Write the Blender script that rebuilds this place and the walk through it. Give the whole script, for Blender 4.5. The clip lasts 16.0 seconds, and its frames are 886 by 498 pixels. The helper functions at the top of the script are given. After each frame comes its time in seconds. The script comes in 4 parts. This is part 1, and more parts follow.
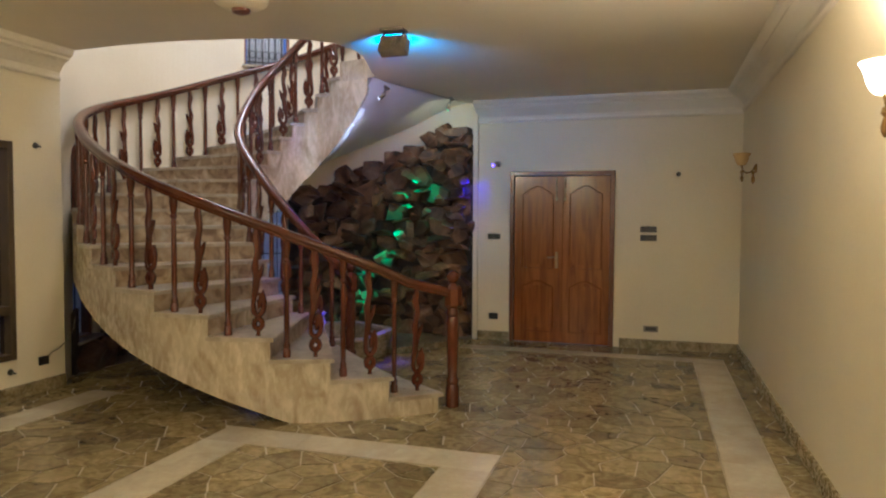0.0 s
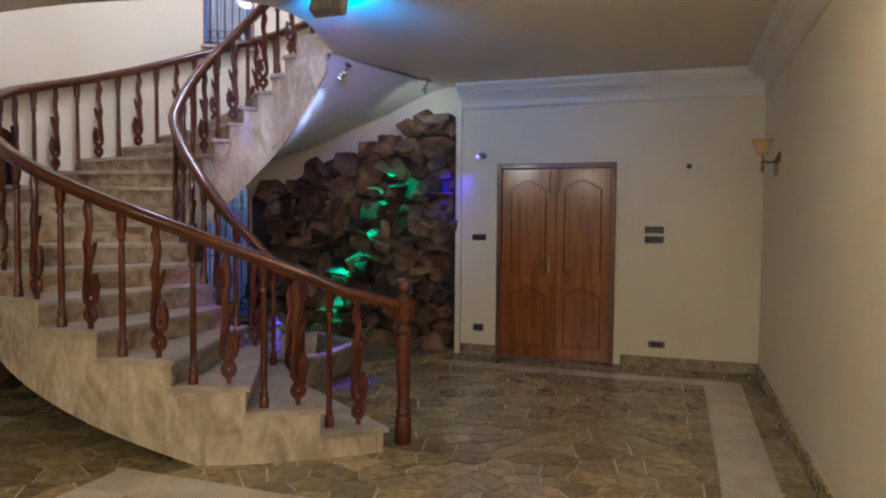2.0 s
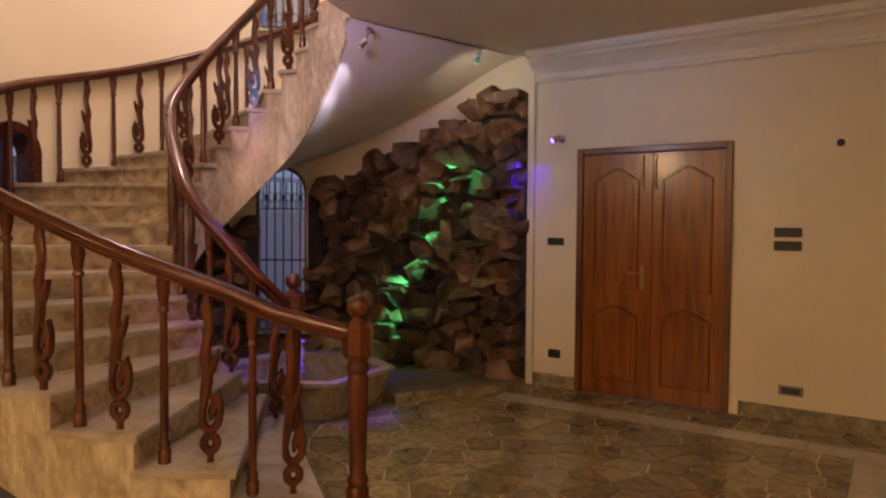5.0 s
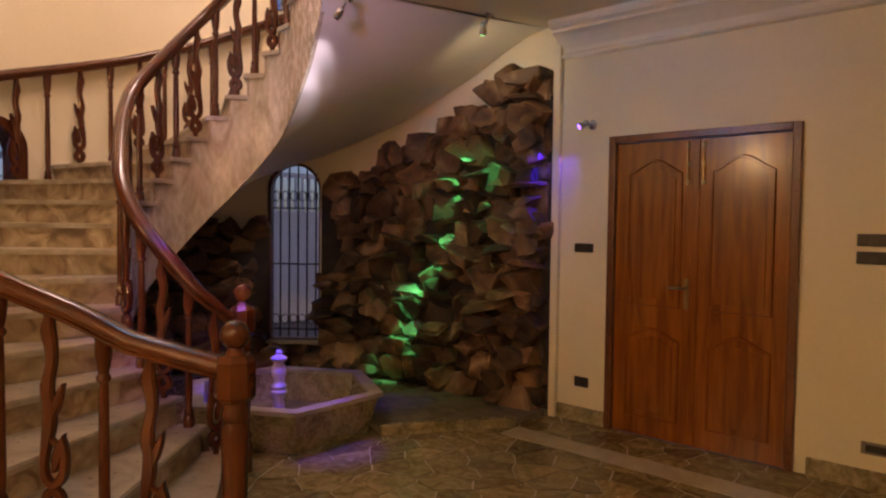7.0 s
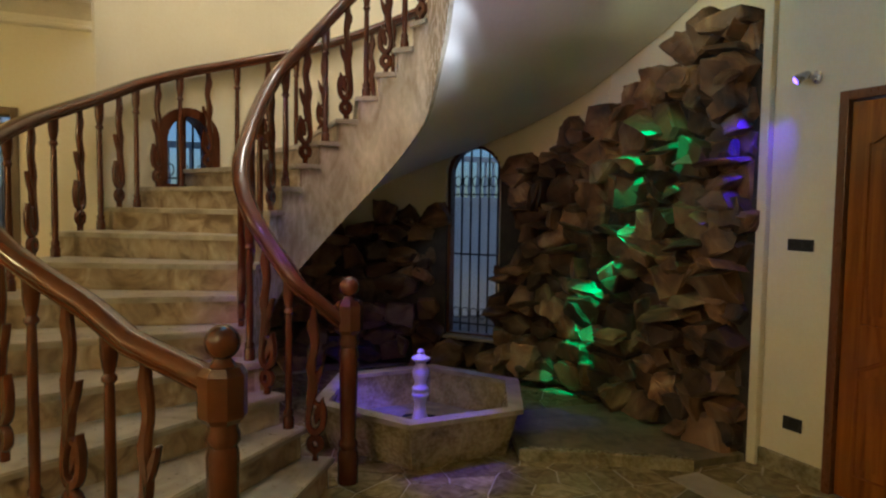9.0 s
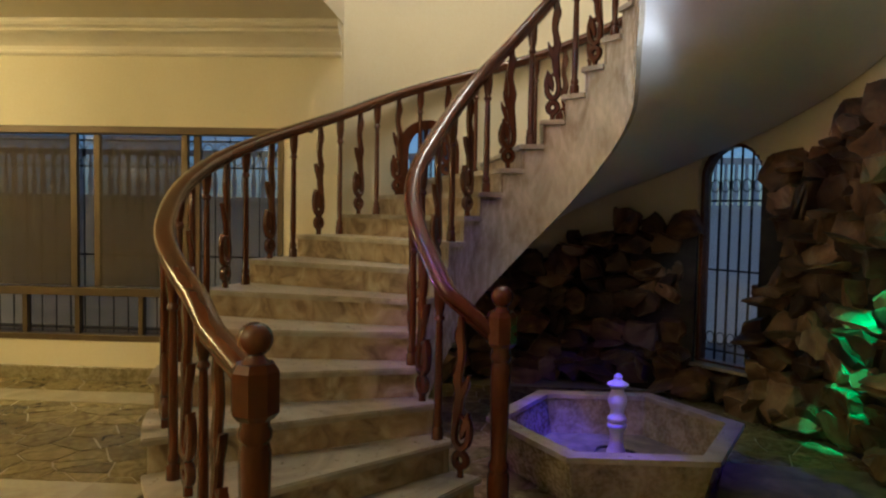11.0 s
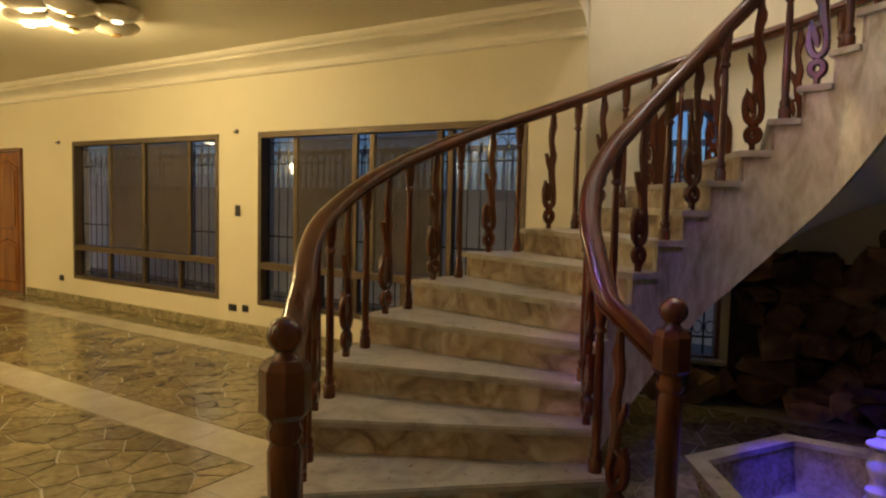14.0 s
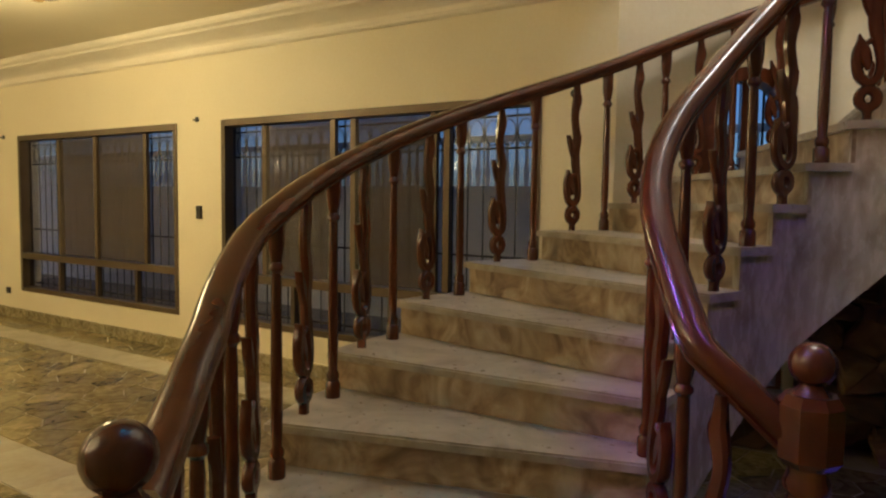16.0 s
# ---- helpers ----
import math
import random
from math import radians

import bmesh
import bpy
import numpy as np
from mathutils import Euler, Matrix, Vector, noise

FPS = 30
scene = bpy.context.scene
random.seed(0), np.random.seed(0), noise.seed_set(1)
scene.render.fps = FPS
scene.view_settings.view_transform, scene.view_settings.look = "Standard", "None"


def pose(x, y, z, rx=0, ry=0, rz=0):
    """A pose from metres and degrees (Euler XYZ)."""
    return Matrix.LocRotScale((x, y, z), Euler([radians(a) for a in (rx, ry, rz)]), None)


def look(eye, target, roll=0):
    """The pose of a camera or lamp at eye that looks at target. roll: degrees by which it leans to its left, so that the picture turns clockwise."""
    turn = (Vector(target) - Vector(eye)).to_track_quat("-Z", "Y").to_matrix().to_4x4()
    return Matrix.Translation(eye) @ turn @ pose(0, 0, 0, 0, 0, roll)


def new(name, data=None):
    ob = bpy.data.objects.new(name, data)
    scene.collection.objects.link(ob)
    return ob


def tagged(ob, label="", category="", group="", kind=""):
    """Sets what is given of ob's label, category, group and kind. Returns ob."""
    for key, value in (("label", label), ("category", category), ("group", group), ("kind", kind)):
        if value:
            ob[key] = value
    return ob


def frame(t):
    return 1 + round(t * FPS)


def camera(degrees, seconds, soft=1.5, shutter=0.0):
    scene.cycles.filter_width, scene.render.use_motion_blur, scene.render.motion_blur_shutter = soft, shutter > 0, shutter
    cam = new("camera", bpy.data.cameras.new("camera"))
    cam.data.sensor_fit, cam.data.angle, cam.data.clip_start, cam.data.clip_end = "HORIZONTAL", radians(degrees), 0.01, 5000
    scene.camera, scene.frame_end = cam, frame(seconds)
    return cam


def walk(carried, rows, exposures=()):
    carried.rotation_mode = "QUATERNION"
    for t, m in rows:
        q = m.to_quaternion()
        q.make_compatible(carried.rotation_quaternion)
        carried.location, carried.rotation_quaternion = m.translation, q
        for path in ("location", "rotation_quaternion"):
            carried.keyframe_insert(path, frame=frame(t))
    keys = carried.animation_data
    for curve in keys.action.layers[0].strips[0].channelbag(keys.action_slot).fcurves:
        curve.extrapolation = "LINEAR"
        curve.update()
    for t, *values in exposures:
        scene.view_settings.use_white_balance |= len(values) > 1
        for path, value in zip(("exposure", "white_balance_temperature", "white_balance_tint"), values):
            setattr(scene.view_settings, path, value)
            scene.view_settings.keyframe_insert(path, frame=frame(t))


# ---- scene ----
cam = camera(66.2, 16.0, soft=2.2)
PATH = [
    (0, (-0.049, 0.164, 1.51), (-0.642, 2.072, 1.423), 0.3),
    (0.5, (0.014, 0.415, 1.493), (-0.61, 2.313, 1.41), 0.5),
    (1, (0.01, 0.687, 1.514), (-0.618, 2.584, 1.427), 0.5),
    (1.5, (0.069, 0.976, 1.482), (-0.572, 2.868, 1.398), 0.4),
    (2, (0.119, 1.242, 1.487), (-0.535, 3.13, 1.402), 0.5),
    (2.5, (0.156, 1.512, 1.461), (-0.524, 3.391, 1.379), 0.5),
    (3, (0.225, 1.754, 1.461), (-0.539, 3.601, 1.379), 0.2),
    (3.5, (0.35, 2.025, 1.461), (-0.526, 3.822, 1.382), 0.2),
    (6, (0.574, 3.42, 1.422), (-0.605, 5.034, 1.356), 0.7),
    (6.5, (0.564, 3.669, 1.401), (-0.656, 5.253, 1.344), 0.9),
    (7, (0.656, 4.062, 1.473), (-0.692, 5.538, 1.396), 0.7),
    (7.5, (0.637, 4.328, 1.46), (-0.796, 5.721, 1.371), 0.8),
    (8, (0.577, 4.622, 1.487), (-0.979, 5.873, 1.377), 0.9),
    (8.5, (0.583, 4.865, 1.462), (-1.102, 5.937, 1.351), 0.7),
    (9, (0.565, 5.113, 1.474), (-1.24, 5.966, 1.353), 0.9),
    (9.2, (0.577, 5.227, 1.463), (-1.27, 5.985, 1.344), 0.9),
    (11.5, (0.399, 6.286, 1.443), (-1.571, 5.962, 1.341), 1.1),
    (12, (0.354, 6.52, 1.447), (-1.567, 5.974, 1.342), 1.1),
    (12.5, (0.343, 6.706, 1.447), (-1.498, 5.933, 1.345), 1.3),
    (13, (0.217, 6.83, 1.445), (-1.551, 5.904, 1.315), 1.4),
    (13.5, (0.05, 6.862, 1.45), (-1.662, 5.837, 1.315), 1.4),
    (14, (-0.164, 6.847, 1.456), (-1.843, 5.77, 1.317), 1.3),
    (14.5, (-0.386, 6.781, 1.443), (-2.06, 5.695, 1.313), 1.4),
    (15, (-0.568, 6.633, 1.436), (-2.244, 5.549, 1.306), 1.3),
    (15.5, (-0.788, 6.451, 1.444), (-2.46, 5.361, 1.31), 1.2),
    (16, (-1.021, 6.297, 1.428), (-2.707, 5.23, 1.292), 0.8),
]
EXPOSURES = [(0, 0.33, 4900, 15), (2.0, 0.21, 4550, 21), (2.5, 0.17, 4850, 31), (3.0, 0.14, 5150, 43), (3.5, 0.16, 5300, 43), (6.0, 0.18, 7600, 40), (7.5, 0.09, 7650, 41),
             (8.0, 0.07, 7000, 23), (8.5, 0.09, 6350, 7), (9.0, 0.11, 6000, 2), (12.0, 0.04, 5950, 2), (14.0, 0.05, 6050, 8), (16.0, 0.01, 5650, 7)]
walk(cam, [(t, look(eye, target, roll)) for t, eye, target, roll in PATH], EXPOSURES)

# ---------------------------------------------------------------- world and lights
world = bpy.data.worlds.new("dusk")
scene.world = world
world.use_nodes = True
wn = world.node_tree.nodes
sky = wn.new("ShaderNodeTexSky")
sky.sky_type, sky.sun_disc = "NISHITA", False
sky.sun_elevation, sky.sun_rotation = radians(9.0), radians(90)
wn["Background"].inputs["Strength"].default_value = 0.105
tint = wn.new("ShaderNodeMix")
tint.data_type, tint.blend_type = "RGBA", "MULTIPLY"
tint.inputs["Factor"].default_value = 1.0
tint.inputs["B"].default_value = (0.32, 0.48, 0.98, 1)
world.node_tree.links.new(sky.outputs[0], tint.inputs["A"])
world.node_tree.links.new(tint.outputs["Result"], wn["Background"].inputs[0])


def lamp(name, kind, m, watts, colour, size=0.1, angle=60, blend=0.5):
    data = bpy.data.lights.new(name, kind)
    data.energy, data.color = watts, colour
    if kind == "SPOT":
        data.spot_size, data.spot_blend, data.shadow_soft_size = radians(angle), blend, size
    elif kind == "AREA":
        data.size = size
    else:
        data.shadow_soft_size = size
    ob = new(name, data)
    ob.matrix_world = m
    return ob


WARM = (1.0, 0.73, 0.32)
WHITE = (1.0, 0.86, 0.74)
lamp("chandelier_light", "POINT", pose(-3.2, 0.9, 2.66), 80, WARM, 0.25)
# added fill: an unseen second ceiling light that brightens the near end of the room
lamp("chandelier_light", "POINT", pose(-2.2, -3.2, 2.62), 72, WARM, 0.25)
lamp("wall_lamp_light", "POINT", pose(0.72, 3.08, 2.16), 10, (1.0, 0.73, 0.40), 0.06)
lamp("wall_lamp_light", "SPOT", look((0.72, 3.08, 2.18), (0.60, 3.08, 2.9)), 215, (1.0, 0.73, 0.40), 0.06, 165, 0.6)
lamp("wall_lamp_light", "POINT", pose(0.72, 0.10, 2.16), 28, (1.0, 0.73, 0.40), 0.06)
lamp("wall_lamp_light", "SPOT", look((0.72, 0.10, 2.18), (0.60, 0.10, 2.9)), 90, (1.0, 0.73, 0.40), 0.06, 165, 0.6)
lamp("wall_lamp_light", "POINT", pose(0.72, -4.15, 2.16), 40, (1.0, 0.73, 0.40), 0.06)
lamp("upper_hall_light", "POINT", pose(-1.6, 4.6, 5.7), 112, WHITE, 0.3)
lamp("upper_hall_light", "POINT", pose(-3.9, 6.2, 5.8), 108, WHITE, 0.3)
lamp("flood_lamp_light", "SPOT", look((-2.06, 5.20, 2.84), (-2.16, 5.95, 3.08)), 50, (0.02, 0.42, 1.0), 0.03, 125, 0.9)
lamp("flood_lamp_light", "SPOT", look((-1.93, 5.20, 2.74), (-2.95, 6.85, 2.70)), 28, (1.0, 0.20, 0.34), 0.03, 46, 1.0)
lamp("flood_lamp_light", "SPOT", look((-1.93, 5.20, 2.74), (-3.15, 6.00, 0.95)), 75, (0.62, 0.16, 1.0), 0.03, 34, 1.0)
lamp("flood_lamp_light", "SPOT", look((-1.93, 5.20, 2.74), (-3.75, 6.35, 2.10)), 22, (0.9, 0.24, 0.70), 0.03, 32, 1.0)
lamp("spotlight_light", "SPOT", look((-2.80, 6.80, 2.70), (-3.18, 6.96, 2.55)), 9, (0.78, 0.84, 1.0), 0.03, 42, 1.0)
lamp("spotlight_light", "SPOT", look((-2.80, 6.82, 2.66), (-3.38, 7.00, 2.34)), 40, (0.78, 0.84, 1.0), 0.04, 24, 1.0)
lamp("spotlight_light", "SPOT", look((-2.85, 6.83, 2.74), (-3.68, 6.64, 0.12)), 650, (0.02, 0.006, 1.0), 0.02, 15, 0.6)
lamp("spotlight_light", "SPOT", look((-2.85, 6.83, 2.70), (-2.76, 6.78, 0.0)), 230, (0.10, 0.02, 1.0), 0.02, 17, 0.9)
lamp("spotlight_light", "SPOT", look((-2.85, 6.83, 2.70), (-3.55, 6.00, 1.10)), 20, (0.26, 0.09, 1.0), 0.03, 52, 1.0)
for aim, w, a in (((-2.90, 8.2, 1.94), 380, 9), ((-2.64, 8.2, 2.05), 260, 8), ((-3.19, 8.25, 1.72), 330, 5), ((-3.11, 8.25, 1.52), 400, 6), ((-3.38, 8.25, 1.01), 700, 8), ((-3.62, 8.25, 0.70), 380, 8)):
    lamp("spotlight_light", "SPOT", look((-2.38, 7.76, 2.76), aim), w, (0.0, 1.0, 0.42), 0.004, a, 0.25)
lamp("spotlight_light", "SPOT", look((-2.40, 7.80, 2.70), (-2.75, 8.48, 2.62)), 4, (1.0, 0.95, 0.5), 0.02, 130, 1.0)
lamp("spotlight_light", "SPOT", look((-2.38, 7.76, 2.76), (-2.95, 8.2, 1.6)), 26, (0.02, 1.0, 0.35), 0.01, 48, 1.0)
lamp("spotlight_light", "SPOT", look((-1.99, 8.385, 2.16), (-2.33, 8.28, 1.82)), 60, (0.03, 0.01, 1.0), 0.004, 42, 0.5)
lamp("spotlight_light", "SPOT", look((-1.99, 8.36, 2.15), (-2.18, 8.45, 1.75)), 8, (0.06, 0.02, 1.0), 0.01, 55, 1.0)

# ---------------------------------------------------------------- helpers


def obj(name, bm, mat, smooth=False):
    me = bpy.data.meshes.new(name)
    bmesh.ops.recalc_face_normals(bm, faces=bm.faces)
    bm.to_mesh(me)
    bm.free()
    if mat:
        me.materials.append(mat)
    if smooth:
        me.polygons.foreach_set("use_smooth", [True] * len(me.polygons))
        me.set_sharp_from_angle(angle=radians(38))
    return new(name, me)


def part(name, bm, mat, parent, label="", smooth=False):
    ob = obj(name, bm, mat, smooth)
    ob.parent = parent
    return tagged(ob, label)


def place(name, me, m, parent):
    """One more piece on a mesh that is shared."""
    ob = new(name, me)
    ob.parent = parent
    ob.matrix_basis = m
    return ob


def empty(name, m, label, category, group="", kind=""):
    ob = new(name)
    ob.empty_display_size = 0.1
    ob.matrix_basis = m
    return tagged(ob, label, category, group, kind)


def box(bm, x0, x1, y0, y1, z0, z1, m=None, bevel=0.0):
    cell = bmesh.new()
    vs = [cell.verts.new((x, y, z)) for x in (x0, x1) for y in (y0, y1) for z in (z0, z1)]
    for f in ((0, 1, 3, 2), (4, 6, 7, 5), (0, 4, 5, 1), (2, 3, 7, 6), (0, 2, 6, 4), (1, 5, 7, 3)):
        cell.faces.new([vs[i] for i in f])
    if bevel:
        bmesh.ops.bevel(cell, geom=cell.edges[:], offset=bevel, segments=2, profile=0.5, affect="EDGES")
    if m:
        bmesh.ops.transform(cell, matrix=m, verts=cell.verts)
    join(bm, cell)
    return bm


def join(bm, cell):
    vmap = {v: bm.verts.new(v.co) for v in cell.verts}
    for f in cell.faces:
        bm.faces.new([vmap[v] for v in f.verts])
    cell.free()


def lathe(bm, profile, seg=16, m=None, turn=0.0):
    """Profile of (radius, height), turned about z."""
    rings = []
    for r, z in profile:
        ring = []
        for i in range(seg):
            a = 2 * math.pi * i / seg + turn
            p = Vector((r * math.cos(a), r * math.sin(a), z))
            ring.append(bm.verts.new(m @ p if m else p))
        rings.append(ring)
    for a, b in zip(rings, rings[1:]):
        for i in range(seg):
            bm.faces.new((a[i], a[(i + 1) % seg], b[(i + 1) % seg], b[i]))
    bm.faces.new(rings[0][::-1])
    bm.faces.new(rings[-1])
    return bm


def prism(bm, outline, depth0, depth1, m):
    """An outline in (u, v), drawn out along w from depth0 to depth1, set by m."""
    a = [bm.verts.new(m @ Vector((u, v, depth0))) for u, v in outline]
    b = [bm.verts.new(m @ Vector((u, v, depth1))) for u, v in outline]
    n = len(outline)
    bm.faces.new(a[::-1])
    bm.faces.new(b)
    for i in range(n):
        bm.faces.new((a[i], a[(i + 1) % n], b[(i + 1) % n], b[i]))
    return bm


def sweep(bm, path, section, closed=False, scales=None):
    """Draws a section (side, up) along a path, its up kept upright."""
    n = len(path)
    rings = []
    for i, p in enumerate(path):
        q, r = path[(i - 1) % n if closed else max(i - 1, 0)], path[(i + 1) % n if closed else min(i + 1, n - 1)]
        ahead = (Vector(r) - Vector(q)).normalized()
        side = ahead.cross(Vector((0, 0, 1)))
        side = side.normalized() if side.length > 1e-4 else Vector((1, 0, 0))
        up = side.cross(ahead)
        k = scales[i] if scales else 1.0
        rings.append([bm.verts.new(Vector(p) + side * s * k + up * u * k) for s, u in section])
    m = len(section)
    for i in range(n if closed else n - 1):
        a, b = rings[i], rings[(i + 1) % n]
        for j in range(m):
            bm.faces.new((a[j], a[(j + 1) % m], b[(j + 1) % m], b[j]))
    if not closed:
        bm.faces.new(rings[0][::-1])
        bm.faces.new(rings[-1])
    return bm


def ribbon(bm, pts, widths, thick):
    """A flat carved strand in the xz plane with rounded faces."""
    rings = []
    n = len(pts)
    for i, (x, z) in enumerate(pts):
        x0, z0 = pts[max(i - 1, 0)]
        x1, z1 = pts[min(i + 1, n - 1)]
        d = Vector((x1 - x0, z1 - z0))
        d = d.normalized() if d.length > 1e-6 else Vector((0, 1))
        w, t = widths[i], thick
        ring = []
        for s, y in ((-1, -0.45), (-0.6, -1), (0.6, -1), (1, -0.45), (1, 0.45), (0.6, 1), (-0.6, 1), (-1, 0.45)):
            ring.append(bm.verts.new((x + d.y * s * w, y * t, z - d.x * s * w)))
        rings.append(ring)
    for a, b in zip(rings, rings[1:]):
        for j in range(8):
            bm.faces.new((a[j], a[(j + 1) % 8], b[(j + 1) % 8], b[j]))
    bm.faces.new(rings[0][::-1])
    bm.faces.new(rings[-1])


def spline(keys, values, k):
    """Smooth values between keys."""
    i = max(0, min(len(keys) - 2, int(np.searchsorted(keys, k, "right")) - 1))
    h = keys[i + 1] - keys[i]
    u = (k - keys[i]) / h

    def slope(j):
        a, b = max(j - 1, 0), min(j + 1, len(keys) - 1)
        return (values[b] - values[a]) / (keys[b] - keys[a])
    a, b, m0, m1 = values[i], values[i + 1], slope(i) * h, slope(i + 1) * h
    return (2 * u**3 - 3 * u**2 + 1) * a + (u**3 - 2 * u**2 + u) * m0 + (3 * u**2 - 2 * u**3) * b + (u**3 - u**2) * m1


# ---------------------------------------------------------------- materials


def material(name, colours, scale=4.0, rough=(0.4, 0.6), bump=0.1, fine=40.0, metallic=0.0, warp=0.0, stretch=(1, 1, 1), random_value=0.0, coat=0.0, detail=6.0, contrast=(0.3, 0.7), space="Object", island=False, grit=0.14):
    """Two scales of noise: broad colour drift and fine grain with relief."""
    mat = bpy.data.materials.new(name)
    mat.use_nodes = True
    n, link = mat.node_tree.nodes, mat.node_tree.links.new
    bsdf = n["Principled BSDF"]
    tc = n.new("ShaderNodeTexCoord")
    mp = n.new("ShaderNodeMapping")
    mp.inputs["Scale"].default_value = stretch
    link(tc.outputs[space], mp.inputs[0])
    where = mp.outputs[0]
    info = n.new("ShaderNodeNewGeometry" if island else "ShaderNodeObjectInfo")
    chance = info.outputs["Random Per Island" if island else "Random"]
    if random_value:
        add = n.new("ShaderNodeVectorMath")
        add.operation = "MULTIPLY_ADD"
        comb = n.new("ShaderNodeCombineXYZ")
        for i in range(3):
            link(chance, comb.inputs[i])
        link(comb.outputs[0], add.inputs[0])
        add.inputs[1].default_value = (37, 53, 71)
        link(where, add.inputs[2])
        where = add.outputs[0]
    broad = n.new("ShaderNodeTexNoise")
    broad.inputs["Scale"].default_value = scale
    broad.inputs["Detail"].default_value = detail
    broad.inputs["Distortion"].default_value = warp
    link(where, broad.inputs[0])
    ramp = n.new("ShaderNodeValToRGB")
    el = ramp.color_ramp.elements
    el[0].position, el[1].position = contrast
    el[0].color, el[1].color = (*colours[0], 1), (*colours[-1], 1)
    for i, c in enumerate(colours[1:-1]):
        e = el.new(contrast[0] + (contrast[1] - contrast[0]) * (i + 1) / (len(colours) - 1))
        e.color = (*c, 1)
    link(broad.outputs["Fac"], ramp.inputs[0])
    colour = ramp.outputs[0]
    grain = n.new("ShaderNodeTexNoise")
    grain.inputs["Scale"].default_value = fine
    grain.inputs["Detail"].default_value = 5
    link(where, grain.inputs[0])
    mix = n.new("ShaderNodeMix")
    mix.data_type, mix.blend_type = "RGBA", "OVERLAY"
    mix.inputs["Factor"].default_value = grit
    link(colour, mix.inputs["A"])
    link(grain.outputs["Fac"], mix.inputs["B"])
    colour = mix.outputs["Result"]
    if random_value:
        hsv = n.new("ShaderNodeHueSaturation")
        rng = n.new("ShaderNodeMapRange")
        rng.inputs["To Min"].default_value, rng.inputs["To Max"].default_value = 1 - random_value, 1 + random_value
        link(chance, rng.inputs[0])
        link(rng.outputs[0], hsv.inputs["Value"])
        link(colour, hsv.inputs["Color"])
        colour = hsv.outputs[0]
    link(colour, bsdf.inputs["Base Color"])
    rr = n.new("ShaderNodeMapRange")
    rr.inputs["To Min"].default_value, rr.inputs["To Max"].default_value = rough
    link(grain.outputs["Fac"], rr.inputs[0])
    link(rr.outputs[0], bsdf.inputs["Roughness"])
    bsdf.inputs["Metallic"].default_value = metallic
    bsdf.inputs["Coat Weight"].default_value = coat
    bsdf.inputs["Coat Roughness"].default_value = 0.12
    if bump:
        bp = n.new("ShaderNodeBump")
        bp.inputs["Strength"].default_value = bump
        bp.inputs["Distance"].default_value = 0.01
        link(grain.outputs["Fac"], bp.inputs["Height"])
        link(bp.outputs[0], bsdf.inputs["Normal"])
    return mat


def glow(name, colour, strength):
    mat = bpy.data.materials.new(name)
    mat.use_nodes = True
    bsdf = mat.node_tree.nodes["Principled BSDF"]
    bsdf.inputs["Base Color"].default_value = (*colour, 1)
    bsdf.inputs["Emission Color"].default_value = (*colour, 1)
    bsdf.inputs["Emission Strength"].default_value = strength
    return mat


PLASTER = material("cream_wall_paint", [(0.73, 0.66, 0.475), (0.80, 0.73, 0.54)], 0.8, (0.42, 0.58), 0.06, 45)
CEILING = material("ceiling_paint", [(0.72, 0.66, 0.52), (0.80, 0.74, 0.60)], 0.6, (0.5, 0.7), 0.05, 50)
SOFFIT = material("white_plaster", [(0.70, 0.68, 0.64), (0.78, 0.76, 0.72)], 1.2, (0.4, 0.55), 0.08, 40)
CORNICE = material("cornice_paint", [(0.76, 0.70, 0.57), (0.82, 0.77, 0.65)], 2, (0.4, 0.55), 0.1, 60)
MARBLE = material("beige_marble", [(0.31, 0.255, 0.17), (0.45, 0.39, 0.28), (0.55, 0.49, 0.38)], 3.2, (0.2, 0.34), 0.03, 22, warp=2.2, stretch=(1.5, 1.5, 0.6), detail=4.0)
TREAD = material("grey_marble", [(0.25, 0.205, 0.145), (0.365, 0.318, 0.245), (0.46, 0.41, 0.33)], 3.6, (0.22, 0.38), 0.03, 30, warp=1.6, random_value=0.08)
# brown blotched marble, also darkened so the treads look lit from above
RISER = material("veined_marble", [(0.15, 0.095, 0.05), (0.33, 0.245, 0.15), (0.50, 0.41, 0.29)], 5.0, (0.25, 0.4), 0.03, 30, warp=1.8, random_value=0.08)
BAND = material("light_marble_band", [(0.40, 0.355, 0.265), (0.53, 0.48, 0.375)], 3.5, (0.14, 0.26), 0.02, 30, warp=1.0, random_value=0.07)
PAVECOL = [(0.135, 0.104, 0.046), (0.240, 0.192, 0.090), (0.335, 0.28, 0.15)]
STONE = material("crazy_paving_stone", PAVECOL, 9.0, (0.13, 0.28), 0.04, 40, warp=1.8, random_value=0.30, space="Object")
STONES = material("crazy_paving_stones", PAVECOL, 9.0, (0.13, 0.28), 0.04, 40, warp=1.8, random_value=0.30, island=True)
GROUT = material("pale_grout", [(0.24, 0.195, 0.12), (0.39, 0.33, 0.21)], 5, (0.25, 0.45), 0.1, 60)
SKIRT = material("olive_marble_skirting", [(0.145, 0.118, 0.055), (0.27, 0.224, 0.12), (0.38, 0.325, 0.195)], 6, (0.2, 0.35), 0.02, 40, warp=1.4)
WOOD = material("dark_mahogany", [(0.046, 0.0098, 0.0034), (0.080, 0.019, 0.006), (0.112, 0.029, 0.0095)], 7, (0.19, 0.29), 0.0, 30, stretch=(3, 3, 0.5), warp=0.4, coat=0.2, grit=0.10, contrast=(0.25, 0.75))
